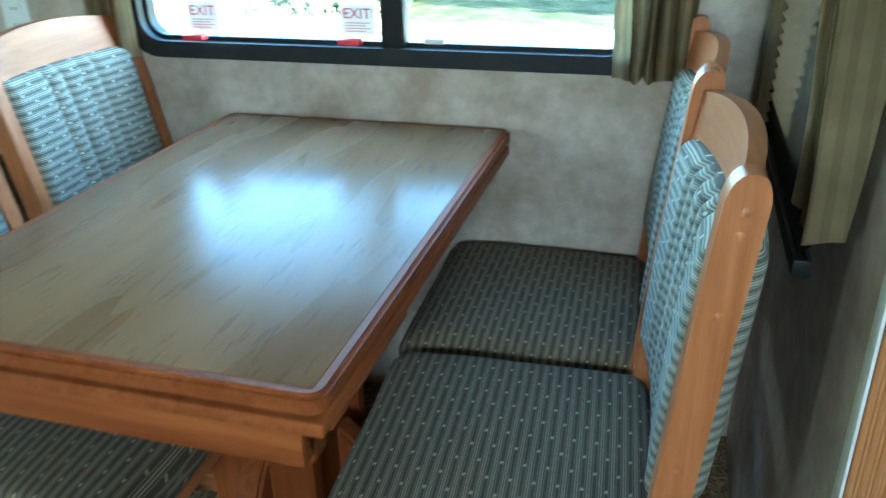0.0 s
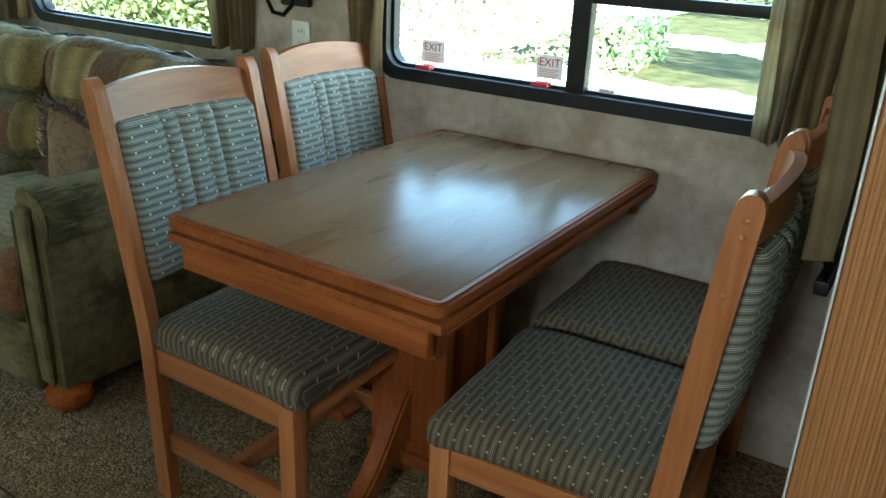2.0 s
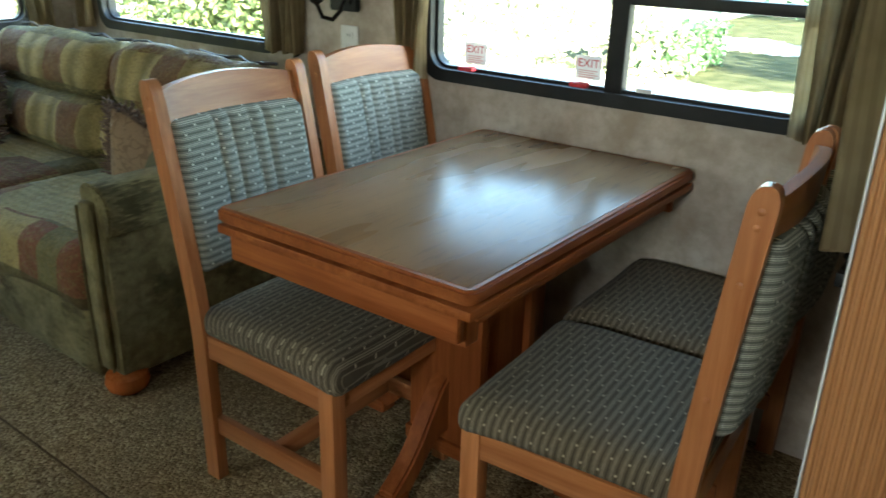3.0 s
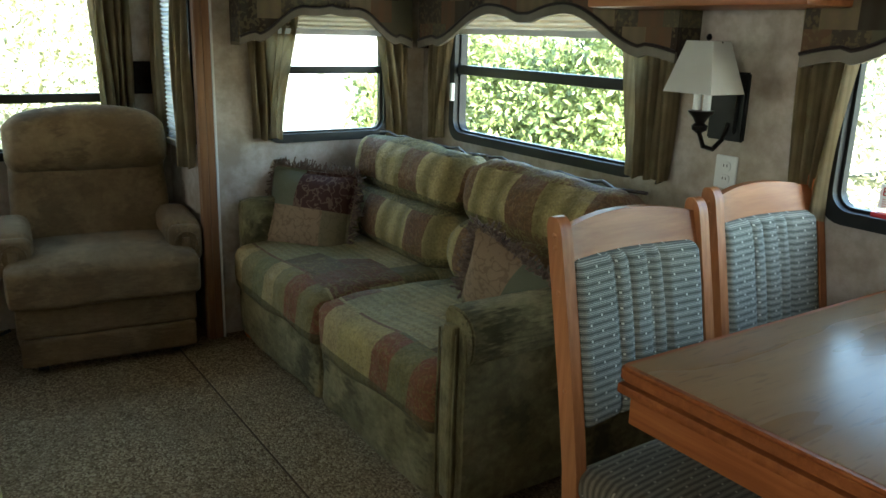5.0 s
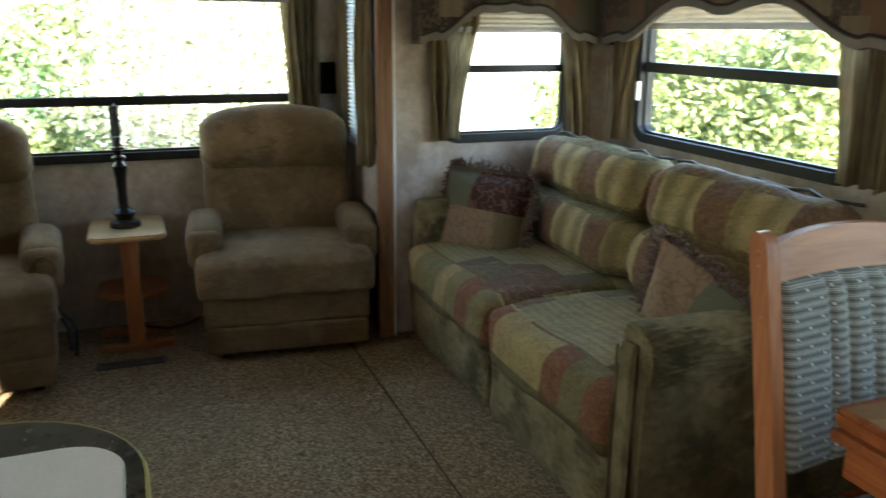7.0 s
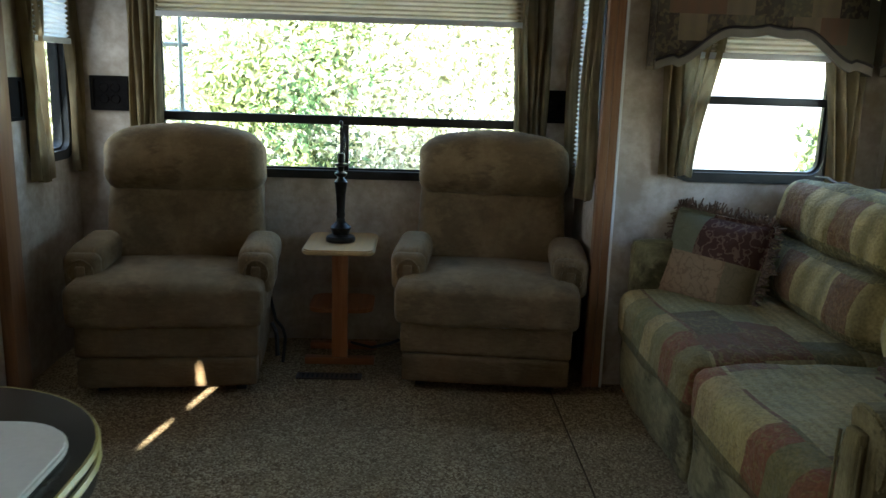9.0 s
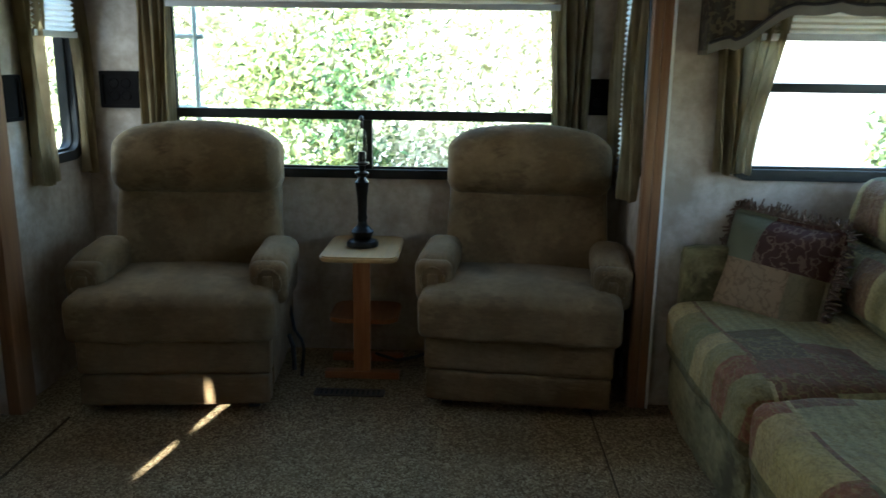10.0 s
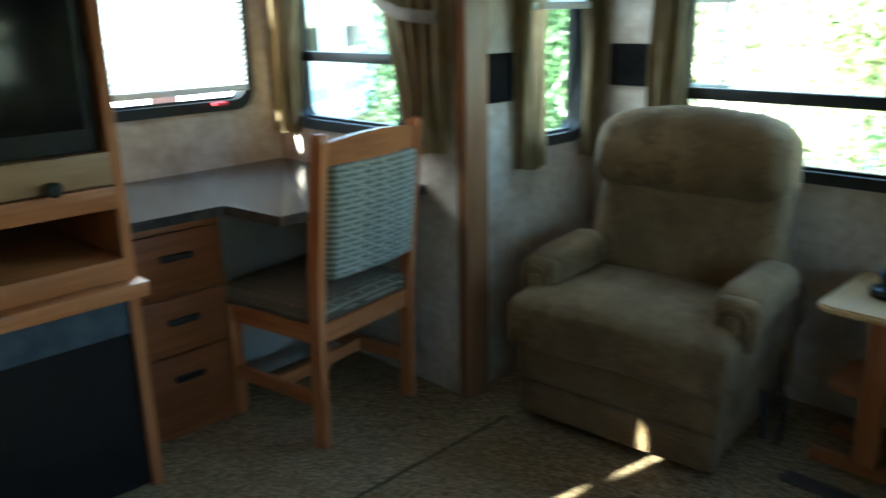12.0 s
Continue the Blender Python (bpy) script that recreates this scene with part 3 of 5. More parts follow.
def wall(name, m, u0, u1, z0, z1, holes=(), thick=0.05, mat=None, label="mottled beige vinyl covered wall panel"):
    """A wall in local xz with openings through it; the room lies at local -y."""
    us = sorted({u0, u1, *[h[0] for h in holes], *[h[1] for h in holes]})
    zs = sorted({z0, z1, *[h[2] for h in holes], *[h[3] for h in holes]})
    b = bmesh.new()
    vs = {(i, j, k): b.verts.new((u, k * thick, z)) for i, u in enumerate(us) for j, z in enumerate(zs) for k in (0, 1)}
    solid = {}
    for i in range(len(us) - 1):
        for j in range(len(zs) - 1):
            cu, cz = (us[i] + us[i + 1]) / 2, (zs[j] + zs[j + 1]) / 2
            solid[i, j] = not any(h[0] < cu < h[1] and h[2] < cz < h[3] for h in holes)
    for (i, j), s in solid.items():
        if not s:
            continue
        for k in (0, 1):
            b.faces.new([vs[i, j, k], vs[i + 1, j, k], vs[i + 1, j + 1, k], vs[i, j + 1, k]])
        for (di, dj), (p, q) in {(-1, 0): ((i, j), (i, j + 1)), (1, 0): ((i + 1, j), (i + 1, j + 1)), (0, -1): ((i, j), (i + 1, j)), (0, 1): ((i, j + 1), (i + 1, j + 1))}.items():
            if not solid.get((i + di, j + dj), False):
                b.faces.new([vs[(*p, 0)], vs[(*q, 0)], vs[(*q, 1)], vs[(*p, 1)]])
    bmesh.ops.delete(b, geom=[v for v in b.verts if not v.link_faces], context="VERTS")
    ob = part(name, b, mat or WALL)
    ob.matrix_basis = m
    return tagged(ob, label, "wall", kind="structure")


def window(name, m, u0, u1, z0, z1, bars=(), label="black framed trailer window with rounded corners", w=0.038):
    """bars: (u0, u1, z0, z1) of each dark glazing bar, and its depth where it is thin."""
    root = thing(name, label, "window", kind="structure", m=m)
    b = ring(u0 - 0.012, u1 + 0.012, z0 - 0.012, z1 + 0.012, w, 0.07, 0.075)
    moved(b, pose(0, -0.014, 0))
    part("window_frame", b, BLACK, root)
    inner = ring(u0 + w - 0.02, u1 - w + 0.02, z0 + w - 0.02, z1 - w + 0.02, 0.018, 0.02, 0.05)
    moved(inner, pose(0, 0.012, 0))
    part("inner_frame", inner, BLACK, root)
    for a in bars:
        part("glazing_bar", box(a[0], a[1], 0.0, a[4] if len(a) > 4 else 0.035, a[2], a[3], 0.004), BLACK, root)
    g = part("pane", box(u0 + 0.01, u1 - 0.01, 0.022, 0.026, z0 + 0.01, z1 - 0.01), GLASS, root)
    g.visible_shadow = False
    return root


def curtain(m, top, bottom, z1, z0, folds=5, depth=0.03, label="olive green striped fabric curtain tied at window", seed=0, mat=None):
    """A gathered drape in local xz, from top=(u0, u1) at z1 to bottom=(u0, u1) at z0."""
    b = bmesh.new()
    nu, nz = folds * 10, 18
    rng = random.Random(seed)
    ph = [rng.uniform(0.7, 1.3) for _ in range(folds + 1)]
    grid = []
    for j in range(nz + 1):
        t = j / nz
        s = t * t * (3 - 2 * t)
        a, c = top[0] + (bottom[0] - top[0]) * s, top[1] + (bottom[1] - top[1]) * s
        z = z1 + (z0 - z1) * t
        row = []
        for i in range(nu + 1):
            q = i / nu
            f = q * folds
            amp = depth * ph[int(min(f, folds))] * (0.8 + 0.4 * t)
            y = -abs(math.sin(math.pi * f)) ** 0.8 * amp + 0.006 * math.sin(7 * t + f * 3)
            row.append(b.verts.new((a + (c - a) * q + 0.006 * math.sin(5 * t + f * 2.1), y, z + (0.006 * math.sin(f * 4) if j == nz else 0))))
        grid.append(row)
    for r0, r1 in zip(grid, grid[1:]):
        for i in range(nu):
            b.faces.new((r0[i], r0[i + 1], r1[i + 1], r1[i]))
    bmesh.ops.solidify(b, geom=b.faces[:], thickness=0.003)
    ob = part("curtain", b, mat or CURTAIN, angle=80)
    ob.matrix_basis = m
    return tagged(ob, label, "curtain", "window curtains")


def valance(m, u0, u1, ztop, zbot, rise, mat, dip=0.0, label="dark tapestry window valance with scalloped banded edge"):
    """A stiff box valance whose lower edge rises in a scalloped arch."""
    root = thing("valance", label, "valance", "window valances", m=m)
    n = 48
    def edge(q):
        s = abs(2 * q - 1)
        if s > 0.8:
            return zbot + 0.022 * math.cos((s - 0.8) / 0.2 * math.pi * 0.5) - 0.012
        k = 1 - s / 0.8
        return zbot + rise * (0.5 - 0.5 * math.cos(math.pi * min(1, k * 1.5))) + 0.012 * math.sin(k * math.pi * 2) - dip * math.exp(-(s / 0.13) ** 2)
    us = [u0 + (u1 - u0) * k / n for k in range(n + 1)]
    zs = [edge(k / n) for k in range(n + 1)]
    def strip(lo, hi, y0, y1):
        b = bmesh.new()
        v = [[b.verts.new((u, y, z)) for u, z in zip(us, zz)] for y in (y0, y1) for zz in (lo, hi)]
        for k in range(n):
            b.faces.new((v[0][k], v[0][k + 1], v[1][k + 1], v[1][k]))
            b.faces.new((v[2][k], v[2][k + 1], v[3][k + 1], v[3][k]))
            b.faces.new((v[0][k], v[0][k + 1], v[2][k + 1], v[2][k]))
            b.faces.new((v[1][k], v[1][k + 1], v[3][k + 1], v[3][k]))
        for k in (0, n):
            b.faces.new((v[0][k], v[1][k], v[3][k], v[2][k]))
        return b
    band = [z + 0.035 for z in zs]
    part("valance_board", strip(band, [ztop] * (n + 1), -0.105, -0.09), mat, root)
    part("valance_band", strip(zs, band, -0.108, -0.092), BAND, root, "grey brown lower band")
    part("piping", tube([(u, -0.109, z) for u, z in zip(us, band)], 0.006, 6), PIPING, root, "dark corded piping")
    for u in (u0, u1):
        part("valance_return", box(u - 0.004, u + 0.004, -0.1, -0.004, zs[0], ztop), mat, root)
    return root


def pleated(m, u0, u1, z1, z0, mat, pitch=0.019, label="pleated cloth window shade drawn part way down", rail=None):
    root = thing("pleated_shade", label, "window shade", "pleated shades", m=m)
    b = bmesh.new()
    n = max(2, int((z1 - z0) / pitch) * 2)
    rows = [[b.verts.new((u, -0.03 - (0.012 if k % 2 else 0), z1 + (z0 - z1) * k / n)) for u in (u0, u1)] for k in range(n + 1)]
    for a, c in zip(rows, rows[1:]):
        b.faces.new((a[0], a[1], c[1], c[0]))
    bmesh.ops.solidify(b, geom=b.faces[:], thickness=0.0015)
    part("pleats", b, mat, root, angle=10)
    part("bottom_rail", box(u0, u1, -0.047, -0.025, z0 - 0.024, z0, 0.003), rail or WHITE, root, "plastic bottom rail")
    return root


# ---- the room ----
XW, XE, YN, YS, H = -3.235, 3.4, 1.29, -0.95, 2.05
SX0, SX1, SY, SH = -2.69, 0.884, 2.368, 1.86          # dinette slide-out
TX0, TX1, TY = -2.47, 0.30, -1.95                     # desk slide-out
fl = part("floor", box(XW - 0.05, XE + 0.05, -2.05, 2.45, -0.06, 0.0), CARPET)
tagged(fl, "speckled beige brown cut pile carpet floor", "floor", kind="structure")
for nm, a in (("slide_floor_north", (SX0 - 0.02, SX1, 1.12, SY, 0.0005, 0.009)), ("slide_floor_south", (TX0, TX1, TY, -0.74, 0.0005, 0.008))):
    f2 = part(nm, box(*a, 0.003), CARPET)
    tagged(f2, "speckled carpet of the slide-out floor with rolled edge", "floor", kind="structure")
# thin dark strips added where the carpet seam lies in shadow
for nm, a in (("carpet_seam_shade", (SX0, SX1, 1.1135, 1.1195, 0.0005, 0.006)), ("carpet_seam_shade", (TX0, TX1, -0.7395, -0.7335, 0.0005, 0.006))):
    f3 = part(nm, box(*a, 0.002), SEAM_SHADE)
    tagged(f3, "dark strip painting the shaded seam along the slide-out carpet edge", "trim", kind="structure")
ce = part("ceiling", box(XW - 0.05, XE + 0.05, YS - 0.05, YN + 0.05, H, H + 0.05), CEIL)
tagged(ce, "off white ceiling panel", "ceiling", kind="structure")
for nm, a in (("ceiling_slide_north", (SX0 - 0.05, SX1 + 0.05, YN + 0.052, SY + 0.05, SH, SH + 0.05)), ("ceiling_slide_south", (TX0 - 0.05, TX1 + 0.05, TY - 0.05, YS - 0.052, SH, SH + 0.05))):
    c2 = part(nm, box(*a), CEIL)
    tagged(c2, "off white slide-out ceiling panel", "ceiling", kind="structure")

# rear wall with the wide window; in on_west the local x runs along world y
wall("wall_west", on_west(XW), YS, YN, 0, H, [(-0.6, 1.04, 0.775, 1.72)])
window("window_1", on_west(XW), -0.6, 1.04, 0.775, 1.72, [(-0.58, 1.02, 1.005, 1.045), (0.212, 0.252, 0.79, 1.005)], "wide black framed rear window with sliding lower panes")
# rear corners, north and south
wall("wall_north_rear", on_north(YN), XW, SX0 - 0.05, 0, H, [(-3.14, -2.8, 0.85, 1.66)])
window("window_2", on_north(YN), -3.14, -2.8, 0.85, 1.66)
wall("wall_south_rear", on_south(YS), 2.52, -XW, 0, H, [(2.78, 3.15, 0.85, 1.66)])
window("window_3", on_south(YS), 2.78, 3.15, 0.85, 1.66)
# dinette slide-out
wall("wall_north", on_north(SY), SX0 - 0.05, SX1 + 0.05, 0, SH, [(-2.43, -1.26, 0.885, 1.62), (-0.575, 0.62, 0.885, 1.62)])
window("window_4", on_north(SY), -2.43, -1.26, 0.885, 1.62, [(-2.4, -1.29, 1.17, 1.212)])
window("window_5", on_north(SY), -0.575, 0.62, 0.885, 1.62, [(0.05, 0.105, 0.9, 1.6), (0.105, 0.59, 1.145, 1.175)], "black framed sliding dinette window with exit labels")
wall("wall_west_slide", on_west(SX0), YN, SY, 0, SH, [(1.56, 2.17, 0.87, 1.62)])
window("window_6", on_west(SX0), 1.56, 2.17, 0.87, 1.62, [(1.59, 2.14, 1.158, 1.19)])
wall("wall_east_slide", on_east(SX1), -SY, -1.4335, 0, SH, [(-2.2, -1.66, 0.87, 1.62)])
# added blocker: keeps direct sun from window_7 off the table
pleated(on_east(SX1), -2.23, -1.63, 1.7, 0.83, NIGHT, label="dark pleated shade drawn fully down, added to block the sun", rail=BLACK)
window("window_7", on_east(SX1), -2.2, -1.66, 0.87, 1.62)
wall("wall_header_north", on_north(YN), SX0 - 0.05, SX1 + 0.05, SH, H)
wall("wall_header_south", on_south(YS), -TX1 - 0.05, -TX0 + 0.05, SH, H)
# desk slide-out
wall("wall_south", on_south(TY), -TX1 - 0.05, -TX0 + 0.05, 0, SH, [(1.62, 2.33, 0.98, 1.62)])
window("window_8", on_south(TY), 1.62, 2.33, 0.98, 1.62)
wall("wall_west_desk", on_west(TX0), TY, YS + 0.04, 0, SH, [(-1.83, -1.19, 0.9, 1.62)])
window("window_9", on_west(TX0), -1.83, -1.19, 0.9, 1.62, [(-1.8, -1.22, 1.145, 1.18)])
wall("wall_east_desk", on_east(TX1), -YS, -TY, 0, SH)
# the rest of the trailer closes behind the camera
# unseen north and east walls get dark wood so less light bounces back
wall("wall_north_front", on_north(YN), 1.061, XE, 0, H, mat=TRIM_D, label="unseen kitchen wall, made dark to cut bounced light")
for nm, a, mt in (("wall_return", (1.061, 1.11, 1.341, 1.433, 0, H), WALL), ("ceiling_return", (0.935, 1.11, 1.341, 1.433, H, H + 0.05), CEIL)):
    rt = part(nm, box(*a), mt)
    tagged(rt, "plain return panel beside the slide-out opening", "wall", kind="structure")
wall("wall_south_front", on_south(YS), -XE, -TX1 - 0.05, 0, H, [(-1.0, -0.56, 1.21, 1.72), (-3.0, -1.6, 0.95, 1.7)])
window("window_10", on_south(YS), -1.0, -0.56, 1.21, 1.72, [(-0.98, -0.58, 1.372, 1.417, 0.012)])
# unseen window added for fill; its pale shade keeps sun patches out
window("window_11", on_south(YS), -3.0, -1.6, 0.95, 1.7)
pleated(on_south(YS), -3.02, -1.58, 1.74, 0.92, SHADE_P, label="pale pleated shade added over the unseen kitchen window to diffuse sun")
wall("wall_east", on_east(XE), -YN, -YS, 0, H, [(-0.75, 0.35, 0.95, 1.7)], mat=TRIM_D, label="unseen front wall, made dark to cut bounced light")
# another unseen window, its added dark shade holding back light from the east
window("window_12", on_east(XE), -0.75, 0.35, 0.95, 1.7)
pleated(on_east(XE), -0.78, 0.38, 1.74, 0.91, NIGHT, label="dark pleated shade added over the unseen front window to block light", rail=BLACK)


def reeded(name, x0, x1, y0, y1, z0, z1, mat, n=7, face="y", label="reeded wooden slide-out trim board"):
    root = thing(name, label, "trim", kind="structure")
    part("trim_board", box(x0, x1, y0, y1, z0, z1, 0.004), mat, root)
    for k in range(n):
        if face == "y":
            w = (x1 - x0) / n
            part("reed", moved(lathe([(w * 0.42, z0 + 0.002), (w * 0.42, z1 - 0.002)], 10), pose(x0 + w * (k + 0.5), y0 + 0.001, 0)), mat, root)
        else:
            w = (y1 - y0) / n
            part("reed", moved(lathe([(w * 0.42, z0 + 0.002), (w * 0.42, z1 - 0.002)], 10), pose(x1 - 0.001, y0 + w * (k + 0.5), 0)), mat, root)
    return root


reeded("trim_east", 0.8865, 1.06, 1.41, 1.432, 0, H, TRIM_W, 15)
tr = part("trim_edge", box(0.8825, 0.886, 1.406, 1.4325, 0, SH, 0.001), WHITE)
tagged(tr, "pale edge strip of the slide-out trim", "trim", kind="structure")
reeded("trim_west", -2.7, -2.657, 1.262, 1.29, 0, H, TRIM_D, 3)
tr = part("trim_edge", box(-2.689, -2.655, 1.3225, 1.332, 0, SH, 0.001), WHITE)
tagged(tr, "pale edge strip of the slide-out trim", "trim", kind="structure")
tr = part("trim_jamb", box(-2.69, -2.657, 1.2905, 1.322, 0, SH, 0.003), TRIM_D)
tagged(tr, "plain wooden jamb of the slide-out opening", "trim", kind="structure")
reeded("trim_south", -2.57, -2.465, -0.948, -0.905, 0, H, TRIM_D, 4)


# ---- dinette ----
def dining_chair(label, m, group="chairs round the table", rake=0.105):
    """Front towards +x; the seat's middle stands over the origin."""
    root = thing("dining_chair", label, "chair", group, m=m)
    W, D = 0.46, 0.44
    def post(y0, y1):
        b = bmesh.new()
        rows = []
        for z in [0.066 * k for k in range(15)] + [0.95, 0.962, 0.973, 0.982, 0.988, 0.99]:
            x = -D / 2 - rake * (max(0, z - 0.42) / 0.57) ** 1.15 + 0.02 * (0.42 - min(z, 0.42))
            hw = 0.022 if z < 0.955 else 0.004 + 0.018 * math.sqrt(max(0.0, 1 - ((z - 0.955) / 0.035) ** 2))
            rows.append([b.verts.new((x + a * hw, y, z)) for a, y in ((-1, y0), (1, y0), (1, y1), (-1, y1))])
        for a, c in zip(rows, rows[1:]):
            for k in range(4):
                b.faces.new((a[k], a[(k + 1) % 4], c[(k + 1) % 4], c[k]))
        b.faces.new(rows[0]); b.faces.new(rows[-1])
        bmesh.ops.bevel(b, geom=[e for e in b.edges if e.calc_face_angle(0) > 0.8], offset=0.007, segments=3, affect="EDGES")
        return b
    for s in (-1, 1):
        part("back_post", post(s * W / 2 - (0.03 if s > 0 else 0), s * W / 2 + (0.03 if s < 0 else 0)), OAK_Z, root)
        y0, y1 = sorted((s * (W / 2 - 0.004), s * (W / 2 - 0.046)))
        part("front_leg", box(D / 2 - 0.05, D / 2 - 0.008, y0, y1, 0, 0.405, 0.004), OAK_Z, root)
        part("side_rail", box(-D / 2 + 0.02, D / 2 - 0.05, min(s * (W / 2 - 0.008), s * (W / 2 - 0.03)), max(s * (W / 2 - 0.008), s * (W / 2 - 0.03)), 0.345, 0.405, 0.003), OAK_X, root)
        part("stretcher", box(-D / 2 + 0.02, D / 2 - 0.05, min(s * (W / 2 - 0.014), s * (W / 2 - 0.034)), max(s * (W / 2 - 0.014), s * (W / 2 - 0.034)), 0.13, 0.178, 0.003), OAK_X, root)
        for z in (0.952, 0.927, 0.836, 0.634):
            x = -D / 2 - rake * (max(0, z - 0.42) / 0.57) ** 1.15
            part("screw_cap", moved(lathe([(0.006, 0), (0.0055, 0.002), (0.002, 0.0035)], 12), pose(x, s * (W / 2 - 0.001), z, -90 * s)), OAK_Z, root)
    part("front_rail", box(D / 2 - 0.04, D / 2 - 0.018, -W / 2 + 0.046, W / 2 - 0.046, 0.345, 0.405, 0.003), OAK_Y, root)
    part("back_rail", box(-D / 2 - 0.012, -D / 2 + 0.012, -W / 2 + 0.03, W / 2 - 0.03, 0.345, 0.405, 0.003), OAK_Y, root)
    part("cross_stretcher", box(-0.012, 0.012, -W / 2 + 0.034, W / 2 - 0.034, 0.132, 0.176, 0.003), OAK_Y, root)
    # bowed top rail
    b = bmesh.new()
    n = 16
    rows = []
    for k in range(n + 1):
        q = k / n * 2 - 1
        y = q * (W / 2 - 0.03)
        bow = 0.028 * (1 - q * q)
        z1 = 0.962 + 0.02 * (1 - q * q)
        rows.append([b.verts.new(c) for c in ((-D / 2 - rake * 0.8 - 0.01 - bow, y, 0.89), (-D / 2 - rake * 0.8 + 0.01 - bow, y, 0.89), (-D / 2 - rake + 0.01 - bow, y, z1), (-D / 2 - rake - 0.01 - bow, y, z1))])
    for a, c in zip(rows, rows[1:]):
        for k in range(4):
            b.faces.new((a[k], a[(k + 1) % 4], c[(k + 1) % 4], c[k]))
    b.faces.new(rows[0]); b.faces.new(rows[-1])
    bmesh.ops.bevel(b, geom=[e for e in b.edges if e.calc_face_angle(0) > 0.8], offset=0.004, segments=2, affect="EDGES")
    part("top_rail", b, OAK_Y, root)
    # padded back with four channels
    def back_shape(p, u):
        bow = 0.024 * (1 - (p.y / (W / 2)) ** 2)
        x = p.z
        chan = 0.0
        for g in (-0.076, -0.03, 0.032, 0.076):
            chan += 0.0095 * math.exp(-((p.y - g) / 0.0075) ** 2)
        z = p.x + 0.722
        th = x - math.copysign(chan, x)
        return Vector((-D / 2 - rake * (max(0, z - 0.42) / 0.57) ** 1.15 - bow + th, p.y, z))
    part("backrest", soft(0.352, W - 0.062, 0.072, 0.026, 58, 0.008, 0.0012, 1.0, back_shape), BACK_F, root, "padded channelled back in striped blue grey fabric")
    def seat_shape(p, u):
        f = 1 - 0.05 * (0.5 - u.x * 0.5)
        return Vector((p.x, p.y * f, p.z + 0.435 - 0.012 * max(0, u.x) ** 3))
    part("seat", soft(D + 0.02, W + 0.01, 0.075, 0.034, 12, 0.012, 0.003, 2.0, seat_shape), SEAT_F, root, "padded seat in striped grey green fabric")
    return root


dining_chair("honey wood dining chair with striped upholstery, half under the table", pose(-0.212, 1.56, 0.008, 0, 0, 1))
dining_chair("honey wood dining chair with striped upholstery standing by the window wall", pose(-0.285, 2.13, 0.008, 0, 0, 0))
dining_chair("honey wood dining chair with striped upholstery beside the wooden trim", pose(0.475, 1.655, 0.008, 0, 0, 184), rake=0.05)
dining_chair("honey wood dining chair with striped upholstery in the window corner", pose(0.445, 2.125, 0.008, 0, 0, 182), rake=0.06)


def dining_table():
    root = thing("dining_table", "rectangular wooden pedestal dining table with glossy pale top", "table", m=pose(0.007, 1.84, 0.008))
    a, c = 0.341, 0.508
    top = prism(rounded(-a, a, -c, c, 0.025), 0.03)
    moved(top, pose(0, 0, 0.742, -90))
    bmesh.ops.bevel(top, geom=[e for e in top.edges if e.calc_face_angle(0) > 0.9], offset=0.006, segments=3, affect="EDGES")
    part("tabletop_edge", top, TABLE_Y, root, "rounded honey wood table edge")
    part("tabletop", box(-a + 0.016, a - 0.016, -c + 0.016, c - 0.016, 0.735, 0.7435, 0.003), TABLETOP, root, "glossy wood grain laminate table top")
    part("lower_leaf", box(-a + 0.003, a - 0.003, -c + 0.003, c - 0.003, 0.684, 0.7045, 0.005), TABLE_Y, root, "second leaf folded under the top")
    for s in (-1, 1):
        part("end_apron", box(-a + 0.025, a - 0.04, s * (c - 0.03) - 0.011, s * (c - 0.03) + 0.011, 0.622, 0.684, 0.004), TABLE_X, root)
        part("side_apron", box(s * (a - 0.06) - 0.011, s * (a - 0.06) + 0.011, -c + 0.042, c - 0.042, 0.63, 0.684, 0.004), TABLE_Y, root)
        part("pedestal_board", box(-0.1, 0.115, s * 0.11 - 0.018, s * 0.11 + 0.018, 0.1, 0.684, 0.006), TABLE_Z, root)
        part("pedestal_side", box(s * 0.085 - 0.012, s * 0.085 + 0.012, -0.0915, 0.0915, 0.1, 0.684, 0.004), TABLE_Z, root)
    part("corner_block", box(a - 0.075, a - 0.045, -c + 0.055, -c + 0.095, 0.6, 0.684, 0.004), TABLE_Z, root)
    part("hub", box(-0.11, 0.125, -0.135, 0.135, 0.06, 0.1, 0.005), TABLE_X, root)
    for ang in (0, 90, 180, 270):
        upper, lower = [], []
        for k in range(17):
            q = k / 16
            h = 0.24 * (1 - q) ** 1.2 * (1 + 0.5 * math.sin(math.pi * q) * (0.5 - q)) + 0.055
            upper.append((0.115 + q * 0.225, h))
            lower.append((0.115 + q * 0.225, max(0.0, h - 0.075 - 0.1 * (1 - q) ** 3)))
        f = prism(upper + lower[::-1], 0.05, 0.007)
        moved(f, pose(0, 0, 0, 0, 0, ang) @ pose(0, -0.025, 0))
        part("curved_foot", f, TABLE_Z, root, "S-curved wooden foot")
        part("foot_block", moved(box(0.28, 0.35, -0.03, 0.03, 0.0, 0.045, 0.012, 3), pose(0, 0, 0, 0, 0, ang)), TABLE_X, root)
    part("slide_rail", box(a - 0.024, a - 0.004, -c + 0.03, -c + 0.3, 0.676, 0.684, 0.003), TABLE_Y, root, "pull-out leaf support rail")
    return root


dining_table()


